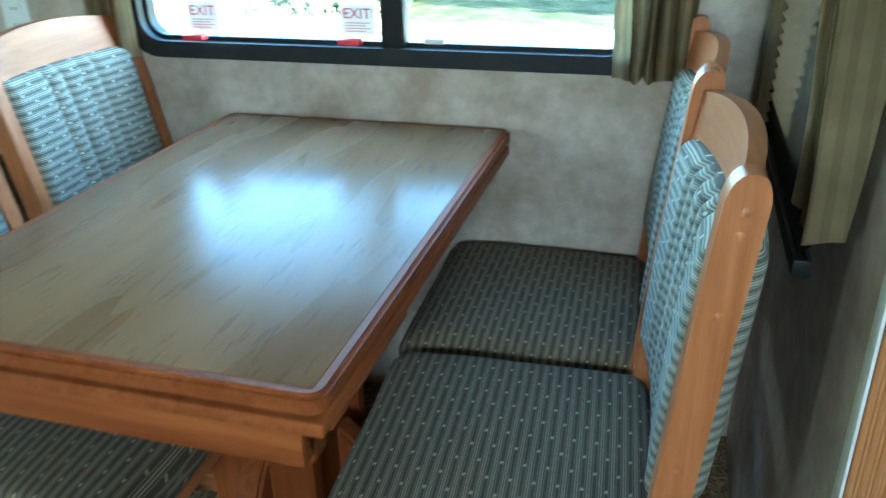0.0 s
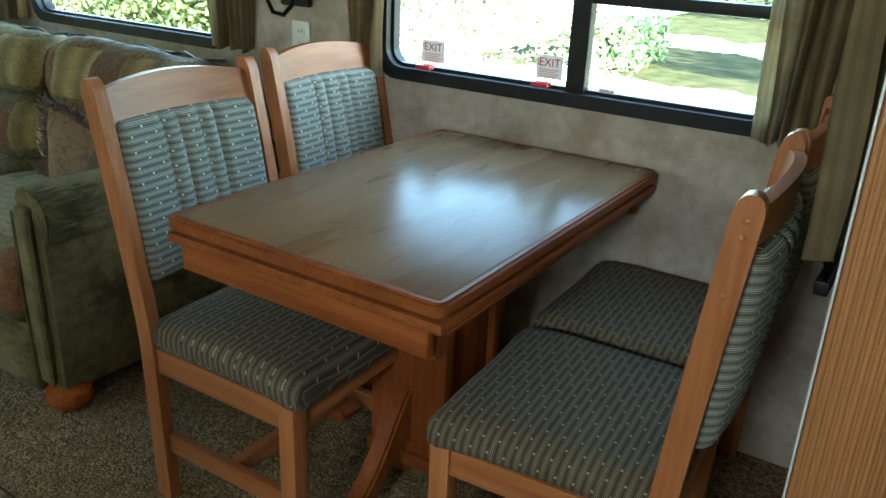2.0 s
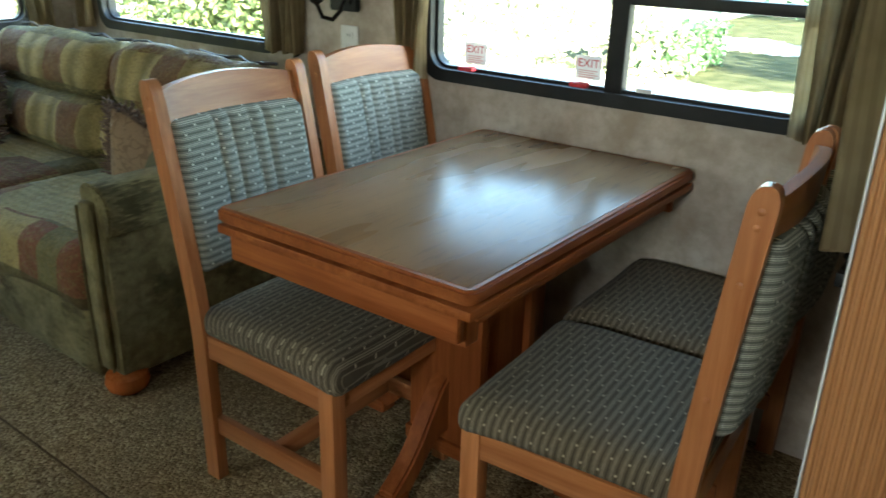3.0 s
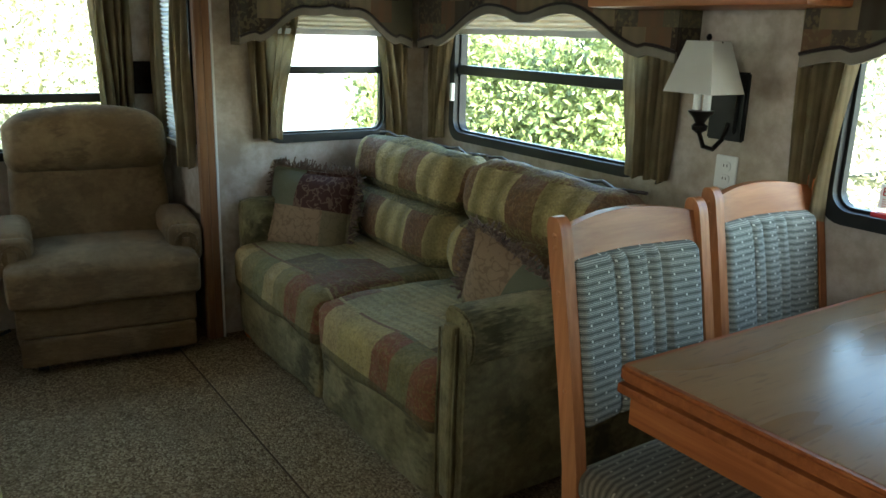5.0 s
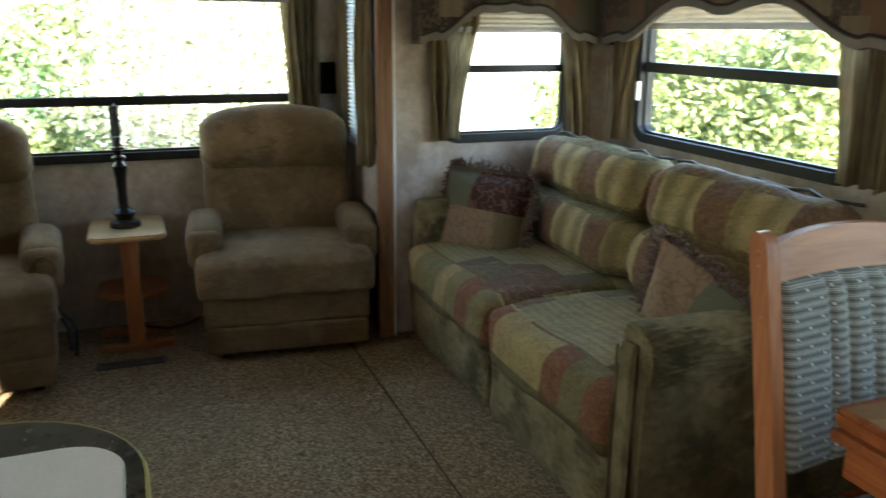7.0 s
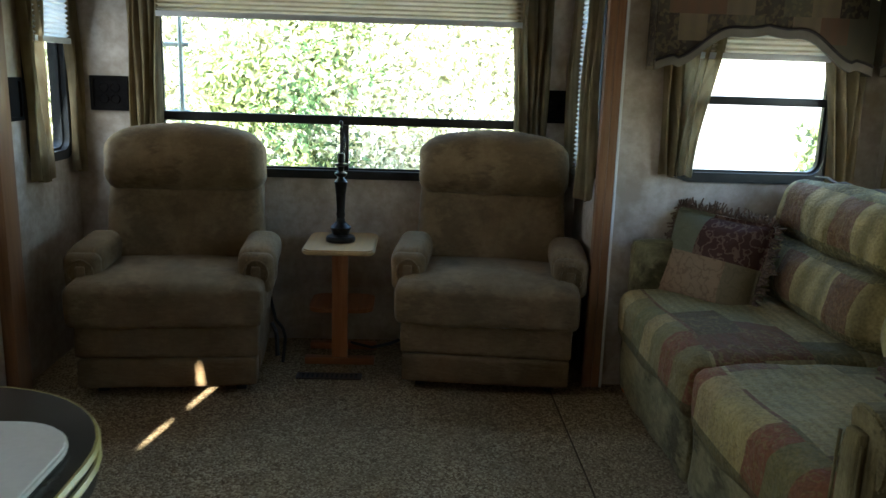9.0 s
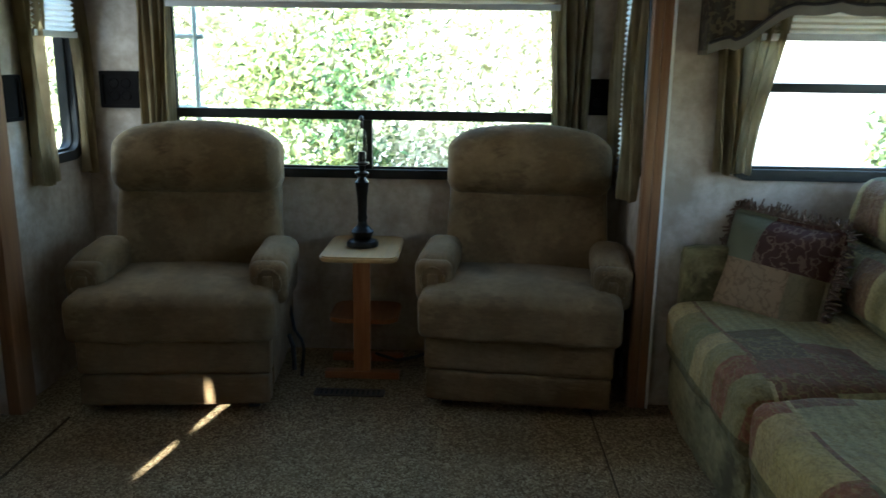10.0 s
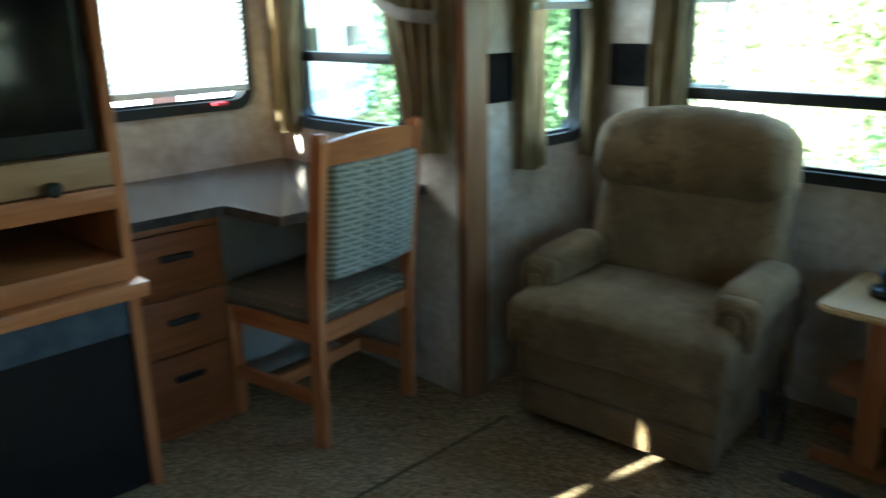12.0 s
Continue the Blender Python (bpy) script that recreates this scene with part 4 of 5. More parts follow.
# ---- sofa ----
def sofa():
    root = thing("sofa", "two seat sofa bed in tapestry patchwork with olive velvet arms", "sofa")
    x0, x1, yf, yb = -2.655, -0.915, 1.40, 2.30
    arm = 0.118
    mid = (x0 + x1) / 2
    # body and skirt
    part("base", moved(soft(x1 - x0 - 0.06, 0.8, 0.32, 0.03, 8, 0.0, 0.006, 3), pose((x0 + x1) / 2, (yf + yb) / 2 + 0.06, 0.21)), VELVET, root)
    for a, c in ((x0 + 0.035, mid - 0.004), (mid + 0.004, x1 - arm + 0.01)):
        # seat: the cushion turns over the front edge and falls as a panel
        def shp(p, u, w=c - a):
            q = p.copy()
            if u.y < 0:
                q.z += -0.012 * max(0, -u.y) ** 2 + 0.01 * math.sin(p.x * 9)
            return q
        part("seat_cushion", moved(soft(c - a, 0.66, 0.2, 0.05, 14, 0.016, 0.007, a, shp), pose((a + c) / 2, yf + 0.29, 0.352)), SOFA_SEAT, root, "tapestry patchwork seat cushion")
        part("front_panel", moved(soft(c - a - 0.004, 0.1, 0.25, 0.035, 12, 0, 0.01, a + 4, None), pose((a + c) / 2, yf + 0.028, 0.158)), VELVET, root, "olive velvet front panel")
    xs = [(x0 + 0.02, mid + 0.0), (mid + 0.004, x1 - 0.06)]
    for k, (a, c) in enumerate(xs):
        for lo, hi, y, th, tilt, nm in ((0.43, 0.69, 1.98, 0.24, -14, "lower_back_cushion"), (0.64, 0.9, 2.055, 0.26, -16, "upper_back_cushion")):
            b = soft(c - a, th, hi - lo, 0.115, 18, 0.0, 0.018, a * 3 + hi)
            moved(b, pose((a + c) / 2, y, (lo + hi) / 2, tilt))
            part(nm, b, SOFA_BACK, root, "plump tapestry patchwork back cushion")
        part("cushion_piping", tube([(a + (c - a) * q / 12, 2.1 + 0.012 * math.sin(q), 0.895 + 0.008 * math.sin(q * 2.3)) for q in range(13)], 0.006, 6), PIPING, root, "dark welt piping")
    part("armrest", moved(soft(0.078, 0.84, 0.59, 0.03, 12, 0, 0.004, 2), pose(x0 + 0.039, yf + 0.42, 0.345)), VELVET, root, "olive velvet padded arm")
    xa = x1 - arm
    ob = part("armrest", moved(soft(arm - 0.012, 0.84, 0.56, 0.016, 12, 0, 0.003, 5), pose(xa + arm / 2 - 0.006, yf + 0.425, 0.335)), VELVET, root, "olive velvet box arm with a pad over the top")
    # the pad lies over the top and hangs down the outer side
    pad = [(0.006, 0.585), (0.002, 0.62), (0.012, 0.642), (0.04, 0.654), (0.085, 0.65), (0.118, 0.636), (0.134, 0.61), (0.14, 0.57), (0.138, 0.53), (0.13, 0.512), (0.112, 0.508), (0.1, 0.585)]
    b = prism(pad[::-1], 0.83, 0.006)
    bmesh.ops.subdivide_edges(b, edges=[e for e in b.edges if abs((e.verts[0].co - e.verts[1].co).y) > 0.5], cuts=14)
    for v in b.verts:
        v.co += Vector(noise.noise_vector(v.co * 9)) * 0.004
    part("arm_pad", moved(b, pose(xa, yf + 0.004, 0)), VELVET, ob, "olive velvet pad hanging over the arm's outer side")
    part("arm_front_panel", moved(soft(arm * 0.46, 0.03, 0.52, 0.012, 8, 0, 0.003, 3), pose(xa + arm * 0.42, yf - 0.004, 0.345)), VELVET, ob)
    for dx in (0.004, 0.022, arm * 0.7):
        part("arm_welt", tube([(xa + dx, yf - 0.012, 0.085), (xa + dx + 0.002, yf - 0.016, 0.35), (xa + dx, yf - 0.01, 0.585)], 0.004, 6), VELVET, ob)
    for x, y in ((x0 + 0.07, yf + 0.06), (x1 - 0.042, yf + 0.03), (x0 + 0.07, yb - 0.08), (x1 - 0.08, yb - 0.08)):
        part("bun_foot", moved(lathe([(0.035, 0.064), (0.06, 0.056), (0.066, 0.036), (0.06, 0.015), (0.042, 0.0)], 24), pose(x, y, 0.008)), BUN, root, "turned glossy wooden bun foot")
    return root


sofa()


def throw_pillow(m, label, fringe=True, size=0.42):
    root = thing("throw_pillow", label, "pillow", "pillows on the sofa", m=m)
    def shp(p, u):
        e = max(abs(u.x), abs(u.z)) ** 4
        k = 1 - 0.9 * (max(abs(u.x), abs(u.z)) ** 3)
        pinch = 1 - 0.06 * (1 - abs(u.x)) * abs(u.z) - 0.06 * (1 - abs(u.z)) * abs(u.x)
        return Vector((p.x * pinch, p.y * max(k, 0.06), p.z * pinch))
    part("cover", soft(size, 0.17, size * 0.92, 0.04, 14, 0, 0.006, 7, shp), PILLOW_F, root)
    if fringe:
        b = bmesh.new()
        rng = random.Random(5)
        h = size / 2
        for k in range(720):
            q = rng.uniform(-1, 1)
            side = k % 4
            u, w = ((q * h, h * 0.92), (q * h, -h * 0.92), (h, q * h * 0.92), (-h, q * h * 0.92))[side]
            d = Vector((0, 0, 1)) if side == 0 else Vector((0, 0, -1)) if side == 1 else Vector((1, 0, 0)) if side == 2 else Vector((-1, 0, 0))
            p = Vector((u * 0.97, rng.uniform(-0.008, 0.008), w * 0.97))
            e = p + d * rng.uniform(0.012, 0.032) + Vector((rng.uniform(-0.018, 0.018), rng.uniform(-0.02, 0.02), rng.uniform(-0.018, 0.018)))
            tube([p, (p + e) / 2 + Vector((0, rng.uniform(-0.006, 0.006), 0)), e], 0.0032, 4, b)
        part("fringe", b, FRINGE, root, "dark brown eyelash fringe")
    return root


throw_pillow(pose(-2.5, 1.675, 0.572, -16, 2, 36), "square tapestry throw pillow with dark fringe on the sofa")
throw_pillow(pose(-1.19, 1.75, 0.585, -40, 128, -24), "tapestry throw pillow leaning in the sofa corner", True, 0.36)


# ---- recliners ----
def recliner(label, m):
    """Front towards +x, the back against the rear wall at about x = -0.68."""
    root = thing("recliner", label, "armchair", "recliners at the rear window", m=m)
    W = 0.67
    part("base", moved(soft(0.52, W - 0.05, 0.3, 0.03, 6, 0, 0.003, 1), pose(-0.37, 0, 0.165)), RECL, root)
    part("lower_front_panel", moved(soft(0.085, W - 0.006, 0.115, 0.016, 14, 0, 0.004, 2), pose(-0.032, 0, 0.096)), RECL, root, "plush lower front panel")
    part("footrest_panel", moved(soft(0.085, W + 0.006, 0.15, 0.02, 14, 0, 0.004, 3), pose(-0.036, 0, 0.226)), RECL, root, "plush folded footrest panel")
    def seat(p, u):
        q = p.copy()
        q.z += -0.016 * max(0, u.x) ** 2 + 0.014 * math.exp(-(u.x - 0.5) ** 2 * 8) * (1 - u.y ** 4)
        q.z += 0.004 * math.sin(p.y * 19 + 1) * max(0, u.x)
        return q
    part("seat_cushion", moved(soft(0.69, W + 0.05, 0.16, 0.032, 20, 0.018, 0.005, 4, seat), pose(-0.3, 0, 0.37)), RECL, root, "deep plush seat cushion")
    for s in (-1, 1):
        part("side_panel", moved(soft(0.58, 0.08, 0.4, 0.022, 8, 0, 0.004, 5 + s), pose(-0.37, s * (W / 2 - 0.035), 0.27)), RECL, root)
        # rolled arm: a drum along x that droops at the front
        def arm(p, u):
            q = p.copy()
            q.z += -0.03 * max(0, u.x) ** 2 + 0.02
            q.y *= 1 + 0.06 * max(0, u.x)
            return q
        ya = s * (W / 2 - 0.012)
        arm_ob = part("armrest", moved(soft(0.37, 0.145, 0.13, 0.052, 18, 0, 0.004, 8 + s, arm), pose(-0.275, ya, 0.482)), RECL, root, "plump rolled plush arm")
        part("arm_front", moved(soft(0.07, 0.136, 0.16, 0.04, 12, 0, 0.003, 10 + s), pose(-0.112, ya, 0.46)), RECL, arm_ob)
        oval = [(-0.0765, ya + 0.045 * math.cos(k), 0.466 + 0.05 * math.sin(k)) for k in [2 * math.pi * j / 20 for j in range(21)]]
        part("arm_welt", tube(oval, 0.005, 6), RECL, arm_ob)
        part("arm_scroll", moved(soft(0.016, 0.036, 0.075, 0.007, 6, 0, 0.002, s), pose(-0.075, ya, 0.456)), RECL, arm_ob)
    def back(p, u):
        q = p.copy()
        q.y *= 1 - 0.035 * u.z
        q.x += 0.009 * math.sin(q.y * 42 + 1.3 * math.sin(q.y * 9)) * math.exp(-((u.z - 0.75) / 0.3) ** 2) * (1 if u.x > 0 else 0)
        return q
    lo = soft(0.2, W - 0.03, 0.42, 0.06, 22, 0.0, 0.006, 12, back)
    moved(lo, pose(-0.52, 0, 0.6, 0, -13))
    part("lower_backrest", lo, RECL, root, "pillow shaped lower back")
    def head(p, u):
        q = p.copy()
        q.z -= 0.055 * (abs(p.y) / (W / 2)) ** 2.5 * max(0.0, p.z / 0.145)
        q.y *= 1 - 0.05 * max(0.0, p.z / 0.145) ** 2
        q.x += 0.035 * math.exp(-(p.z / 0.145 + 0.2) ** 2 * 2) * max(0.0, p.x / 0.1)
        return q
    hd = soft(0.215, W - 0.02, 0.285, 0.075, 22, 0.0, 0.005, 14, head)
    moved(hd, pose(-0.532, 0, 0.862, 0, -8))
    part("headrest", hd, RECL, root, "overstuffed head cushion")
    part("back_shell", moved(soft(0.1, W - 0.1, 0.5, 0.05, 8, 0, 0.003, 15), pose(-0.595, 0, 0.57, 0, -10)), RECL, root)
    lever = bmesh.new()
    tube([(-0.28, W / 2 + 0.03, 0.2), (-0.24, W / 2 + 0.05, 0.17), (-0.22, W / 2 + 0.055, 0.08)], 0.009, 8, lever)
    part("recline_lever", lever, RUBBER, root, "black recline lever")
    for x in (-0.56, -0.08):
        for s in (-1, 1):
            part("glide", box(x - 0.02, x + 0.02, s * 0.26 - 0.02, s * 0.26 + 0.02, 0, 0.03, 0.003), RUBBER, root)
    return root


recliner("olive brown plush recliner armchair by the south window, upright", pose(-2.518, -0.368, 0, 0, 0, 5))
recliner("olive brown plush recliner armchair in the north rear corner, upright", pose(-2.592, 0.845, 0, 0, 0, -6))


# ---- small table, lamp, vent ----
def side_table():
    root = thing("side_table", "small wooden pedestal side table with pale rounded top", "side table", m=pose(-2.99, 0.245, 0))
    t = prism(rounded(-0.2, 0.2, -0.15, 0.15, 0.05, 8), 0.022)
    moved(t, pose(0, 0, 0.525, -90))
    bmesh.ops.bevel(t, geom=[e for e in t.edges if e.calc_face_angle(0) > 0.9], offset=0.006, segments=2, affect="EDGES")
    part("tabletop", t, SIDE_TOP, root, "pale maple laminate top with round corners")
    part("post", box(0.068, 0.09, -0.034, 0.034, 0.03, 0.505, 0.003), OAK_Z, root, "flat honey wood upright")
    part("runner", box(-0.1, 0.056, -0.016, 0.016, 0.004, 0.026, 0.003), OAK_X, root)
    sh = prism(rounded(-0.19, 0.067, -0.14, 0.14, 0.06, 8), 0.018)
    moved(sh, pose(0, 0, 0.24, -90))
    part("lower_shelf", sh, OAK_X, root, "rounded lower shelf")
    for x in (0.078, -0.118):
        part("foot_bar", box(x - 0.022, x + 0.022, -0.15, 0.15, 0, 0.03, 0.005), OAK_Y, root)
    return root


side_table()


def table_lamp():
    root = thing("table_lamp", "black turned table lamp with bare bulb and no shade", "lamp", m=pose(-2.99, 0.24, 0.527))
    part("base", lathe([(0.0, 0), (0.062, 0), (0.064, 0.012), (0.058, 0.022), (0.035, 0.03), (0.04, 0.045), (0.046, 0.06), (0.03, 0.075), (0.02, 0.085), (0.017, 0.1)], 28), BRONZE, root)
    part("stem", lathe([(0.017, 0.1), (0.02, 0.115), (0.017, 0.13), (0.021, 0.2), (0.026, 0.24), (0.028, 0.255), (0.018, 0.265), (0.014, 0.275), (0.026, 0.285), (0.028, 0.292), (0.012, 0.3), (0.014, 0.32), (0.03, 0.326), (0.03, 0.332), (0.012, 0.337)], 24), BRONZE, root)
    part("socket", lathe([(0.012, 0.335), (0.016, 0.34), (0.016, 0.37), (0.013, 0.375)], 18), BRONZE, root)
    g = part("bulb", lathe([(0.011, 0.374), (0.012, 0.385), (0.018, 0.4), (0.021, 0.415), (0.018, 0.432), (0.009, 0.442), (0.0, 0.444)], 20), GLASS, root, "clear bare light bulb")
    harp = [(0.0, 0.022 * math.cos(a) * (1.15 if abs(math.cos(a)) < 0.9 else 1), 0.38 + 0.085 * math.sin(a)) for a in [math.pi * k / 14 for k in range(15)]]
    part("harp", tube(harp, 0.002, 6), BRONZE, root, "thin wire harp")
    part("finial", lathe([(0.004, 0.464), (0.007, 0.475), (0.004, 0.488), (0.009, 0.497), (0.006, 0.508), (0.0, 0.513)], 14), BRONZE, root)
    return root


table_lamp()


VENT = mottled("brown_enamel", (0.05, 0.034, 0.02), (0.08, 0.056, 0.034), 20, 0.5, 120, 0.05)


def floor_vent():
    root = thing("floor_vent", "brown metal floor register set in the carpet", "vent", m=pose(-2.745, 0.216, 0))
    part("frame", moved(ring(-0.135, 0.135, -0.032, 0.032, 0.01, 0.006, 0.011), pose(0, 0, 0.0005, 90, 0, 90)), VENT, root)
    part("well", box(-0.023, 0.023, -0.125, 0.125, 0.0005, 0.002), BLACK, root)
    for k in range(13):
        part("slat", box(-0.023, 0.023, -0.124 + k * 0.02, -0.114 + k * 0.02, 0.002, 0.005), VENT, root)
    return root


floor_vent()


def speaker(z0, z1, y0, y1):
    root = thing("wall_speaker", "black square flush speaker with carved fretwork grille on rear wall", "speaker", "rear wall speakers", m=on_west(XW))
    part("speaker_frame", moved(ring(y0, y1, z0, z1, 0.014, 0.018, 0.006), pose(0, -0.018, 0)), SPEAKER, root)
    part("grille", box(y0 + 0.012, y1 - 0.012, -0.011, -0.001, z0 + 0.012, z1 - 0.012), SPEAKER, root)
    cy, cz = (y0 + y1) / 2, (z0 + z1) / 2
    for k in range(4):
        a = math.pi / 4 + k * math.pi / 2
        part("fret_scroll", tube([(cy + 0.035 * math.cos(a) + 0.02 * math.cos(t), -0.013, cz + 0.035 * math.sin(a) + 0.02 * math.sin(t)) for t in [2 * math.pi * j / 10 for j in range(11)]], 0.003, 5), SPEAKER, root)
    return root


speaker(1.04, 1.19, -0.875, -0.712)
speaker(1.04, 1.185, 1.132, 1.265)


def wall_lamp():
    root = thing("wall_lamp", "black wall sconce with square white linen shade and two candle tubes", "lamp", m=on_north(SY))
    part("back_plate", moved(prism([(-0.985, 1.055), (-0.855, 1.055), (-0.855, 1.262), (-0.985, 1.262)], 0.018, 0.005), pose(0, -0.02, 0)), BLACK, root, "black rectangular back plate")
    part("plate_panel", moved(prism([(-0.962, 1.078), (-0.878, 1.078), (-0.878, 1.239), (-0.962, 1.239)], 0.012, 0.004), pose(0, -0.03, 0)), BLACK, root)
    cx, cy = -0.902, -0.16
    hook = [(cx, -0.03, 1.11), (cx, -0.05, 1.06), (cx, -0.09, 1.033), (cx, -0.135, 1.045), (cx, cy, 1.09), (cx, cy, 1.115)]
    part("arm", tube(hook, 0.0075, 10), BRONZE, root, "curved black arm")
    part("cup", moved(lathe([(0.008, 0), (0.022, 0.01), (0.024, 0.022), (0.014, 0.03), (0.022, 0.045), (0.036, 0.06), (0.038, 0.066), (0.03, 0.068)], 20), pose(cx, cy, 1.085)), BRONZE, root)
    for d in (-0.018, 0.018):
        part("candle_tube", moved(lathe([(0.0115, 0), (0.0115, 0.085)], 16), pose(cx + d, cy, 1.15)), WHITE, root, "white candle sleeve")
    b = bmesh.new()
    rows = [[b.verts.new((cx + sx * w, cy + sy * w * 0.85, z)) for sx, sy in ((-1, -1), (1, -1), (1, 1), (-1, 1))] for w, z in ((0.087, 1.203), (0.086, 1.207), (0.048, 1.346), (0.047, 1.35))]
    for a, c in zip(rows, rows[1:]):
        for k in range(4):
            b.faces.new((a[k], a[(k + 1) % 4], c[(k + 1) % 4], c[k]))
    bmesh.ops.solidify(b, geom=b.faces[:], thickness=0.002)
    part("shade", b, LINEN, root, "square tapered white linen shade")
    part("finial", moved(lathe([(0.006, 0), (0.009, 0.008), (0.004, 0.018)], 12), pose(cx, cy, 1.352)), BRONZE, root)
    part("finial_bar", box(cx - 0.049, cx + 0.049, cy - 0.002, cy + 0.002, 1.344, 1.349), BRONZE, root)
    part("finial_rod", moved(lathe([(0.002, 1.2), (0.002, 1.353)], 8), pose(cx, cy, 0)), BRONZE, root)
    return root


wall_lamp()


def outlet():
    root = thing("wall_outlet", "white duplex electrical outlet plate on the wall", "outlet", m=on_north(SY))
    part("plate", moved(prism(rounded(-0.948, -0.868, 0.905, 1.008, 0.006), 0.006, 0.002), pose(0, -0.006, 0)), WHITE, root)
    for z in (0.935, 0.975):
        part("socket_face", moved(prism(rounded(-0.926, -0.89, z - 0.014, z + 0.014, 0.01), 0.003), pose(0, -0.0085, 0)), WHITE, root)
        for dx in (-0.006, 0.006):
            part("slot", box(-0.908 + dx - 0.0012, -0.908 + dx + 0.0012, -0.0093, -0.0086, z - 0.002, z + 0.006), BLACK, root)
    return root


outlet()


# ---- window dressing ----
N, WS, RW_ = on_north(SY - 0.02), on_west(SX0 + 0.02), on_west(XW + 0.02)
curtain(N, (-2.6, -2.38), (-2.58, -2.47), 1.6, 0.875, 4, seed=1)
curtain(N, (-1.39, -1.09), (-1.29, -1.12), 1.6, 0.89, 5, seed=2)
curtain(N, (-0.72, -0.5), (-0.67, -0.56), 1.6, 0.875, 4, seed=3)
curtain(N, (0.53, 0.75), (0.56, 0.7), 1.6, 0.87, 5, seed=4)
curtain(WS, (1.46, 1.74), (1.5, 1.62), 1.6, 0.885, 5, seed=5)
curtain(WS, (2.06, 2.28), (2.16, 2.26), 1.6, 0.87, 4, seed=6)
valance(on_north(SY), -2.575, -1.065, 1.75, 1.29, 0.15, VALANCE, 0.045)
valance(on_north(SY), -0.645, 0.72, 1.75, 1.3, 0.15, VALANCE, 0.045)
valance(on_west(SX0), 1.42, 2.235, 1.75, 1.29, 0.125, VALANCE)
pleated(on_north(SY), -2.4, -1.29, 1.6, 1.37, SHADE_W)
pleated(on_west(SX0), 1.59, 2.14, 1.6, 1.35, SHADE_W)
curtain(RW_, (-0.705, -0.55), (-0.7, -0.57), 1.6, 0.79, 5, seed=7)
curtain(RW_, (0.96, 1.15), (1.0, 1.13), 1.6, 0.79, 5, seed=8)
pleated(on_west(XW), -0.57, 1.01, 1.7, 1.47, SHADE_W)
NM, SM = on_north(YN - 0.04), on_south(YS + 0.02)
curtain(NM, (-2.87, -2.703), (-2.83, -2.704), 1.6, 0.77, 5, 0.042, seed=9)
curtain(NM, (-3.21, -3.1), (-3.2, -3.12), 1.6, 0.77, 3, seed=10)
pleated(on_north(YN), -3.12, -2.82, 1.64, 0.85, SHADE_P)
curtain(SM, (2.72, 2.9), (2.75, 2.88), 1.6, 0.78, 4, seed=11)
curtain(SM, (3.1, 3.22), (3.13, 3.21), 1.6, 0.78, 3, seed=12)
pleated(on_south(YS), 2.8, 3.13, 1.64, 1.34, SHADE_P)
DW = on_west(TX0 + 0.02)
curtain(DW, (-1.32, -0.96), (-1.16, -0.97), 1.6, 0.87, 5, seed=13)


def tieback(m, u0, u1, z, drop):
    """A cloth band slung round a drape, lower at its window side."""
    n = 14
    b = bmesh.new()
    rows = []
    for k in range(n + 1):
        q = k / n
        u, y = u0 + (u1 - u0) * q, -0.035 - 0.03 * math.sin(math.pi * q)
        zz = z + drop * (q - 1) ** 2
        rows.append([b.verts.new((u, y + d, zz + h)) for d, h in ((0, -0.02), (-0.004, -0.01), (-0.004, 0.012), (0, 0.02), (0.004, 0.0))])
    for r0, r1 in zip(rows, rows[1:]):
        for k in range(5):
            b.faces.new((r0[k], r0[(k + 1) % 5], r1[(k + 1) % 5], r1[k]))
    b.faces.new(rows[0]); b.faces.new(rows[-1][::-1])
    ob = part("curtain_tieback", b, BAND, angle=60)
    ob.matrix_basis = m
    return tagged(ob, "grey brown cloth tieback slung round the desk curtain", "tieback")


tieback(DW, -1.27, -0.975, 1.3, 0.06)
curtain(DW, (-1.94, -1.7), (-1.93, -1.79), 1.6, 0.87, 5, seed=14)
pleated(on_south(TY), 1.65, 2.3, 1.6, 1.065, SHADE_P)
EW_ = on_east(SX1 - 0.02)
curtain(EW_, (-1.74, -1.48), (-1.64, -1.52), 1.6, 0.9, 5, seed=15)
curtain(EW_, (-2.3, -2.14), (-2.28, -2.18), 1.6, 0.84, 4, seed=16)


def exit_label(x, z):
    root = thing("exit_label", "white window sticker with red word EXIT and fine print", "sticker", "exit labels", m=on_north(SY))
    part("sticker", box(x - 0.04, x + 0.04, 0.0185, 0.0205, z - 0.032, z + 0.032), LABEL, root)
    cu = bpy.data.curves.new("exit_word", "FONT")
    cu.body, cu.size, cu.align_x, cu.extrude = "EXIT", 0.032, "CENTER", 0.0003
    tmp = bpy.data.objects.new("tmp", cu)
    me = bpy.data.meshes.new_from_object(tmp)
    bpy.data.objects.remove(tmp)
    me.materials.append(RED_FILM)
    w = new("exit_word", me)
    w.parent, w.matrix_basis = root, pose(x, 0.0175, z + 0.002, 90)
    for k in range(4):
        part("print_line", box(x - 0.03, x + 0.03 - 0.01 * (k % 2), 0.0172, 0.0182, z - 0.009 - k * 0.006, z - 0.0065 - k * 0.006), PINK, root)
    for d in (-0.036, 0.0345):
        part("print_bar", box(x + d, x + d + 0.002, 0.0172, 0.0182, z + 0.004, z + 0.022), PINK, root)
    lever = thing("window_latch", "small red plastic window release lever", "latch", "window release levers", m=on_north(SY))
    part("lever", box(x - 0.032, x + 0.02, -0.03, -0.002, z - 0.05, z - 0.036, 0.004), RED, lever)
    return root


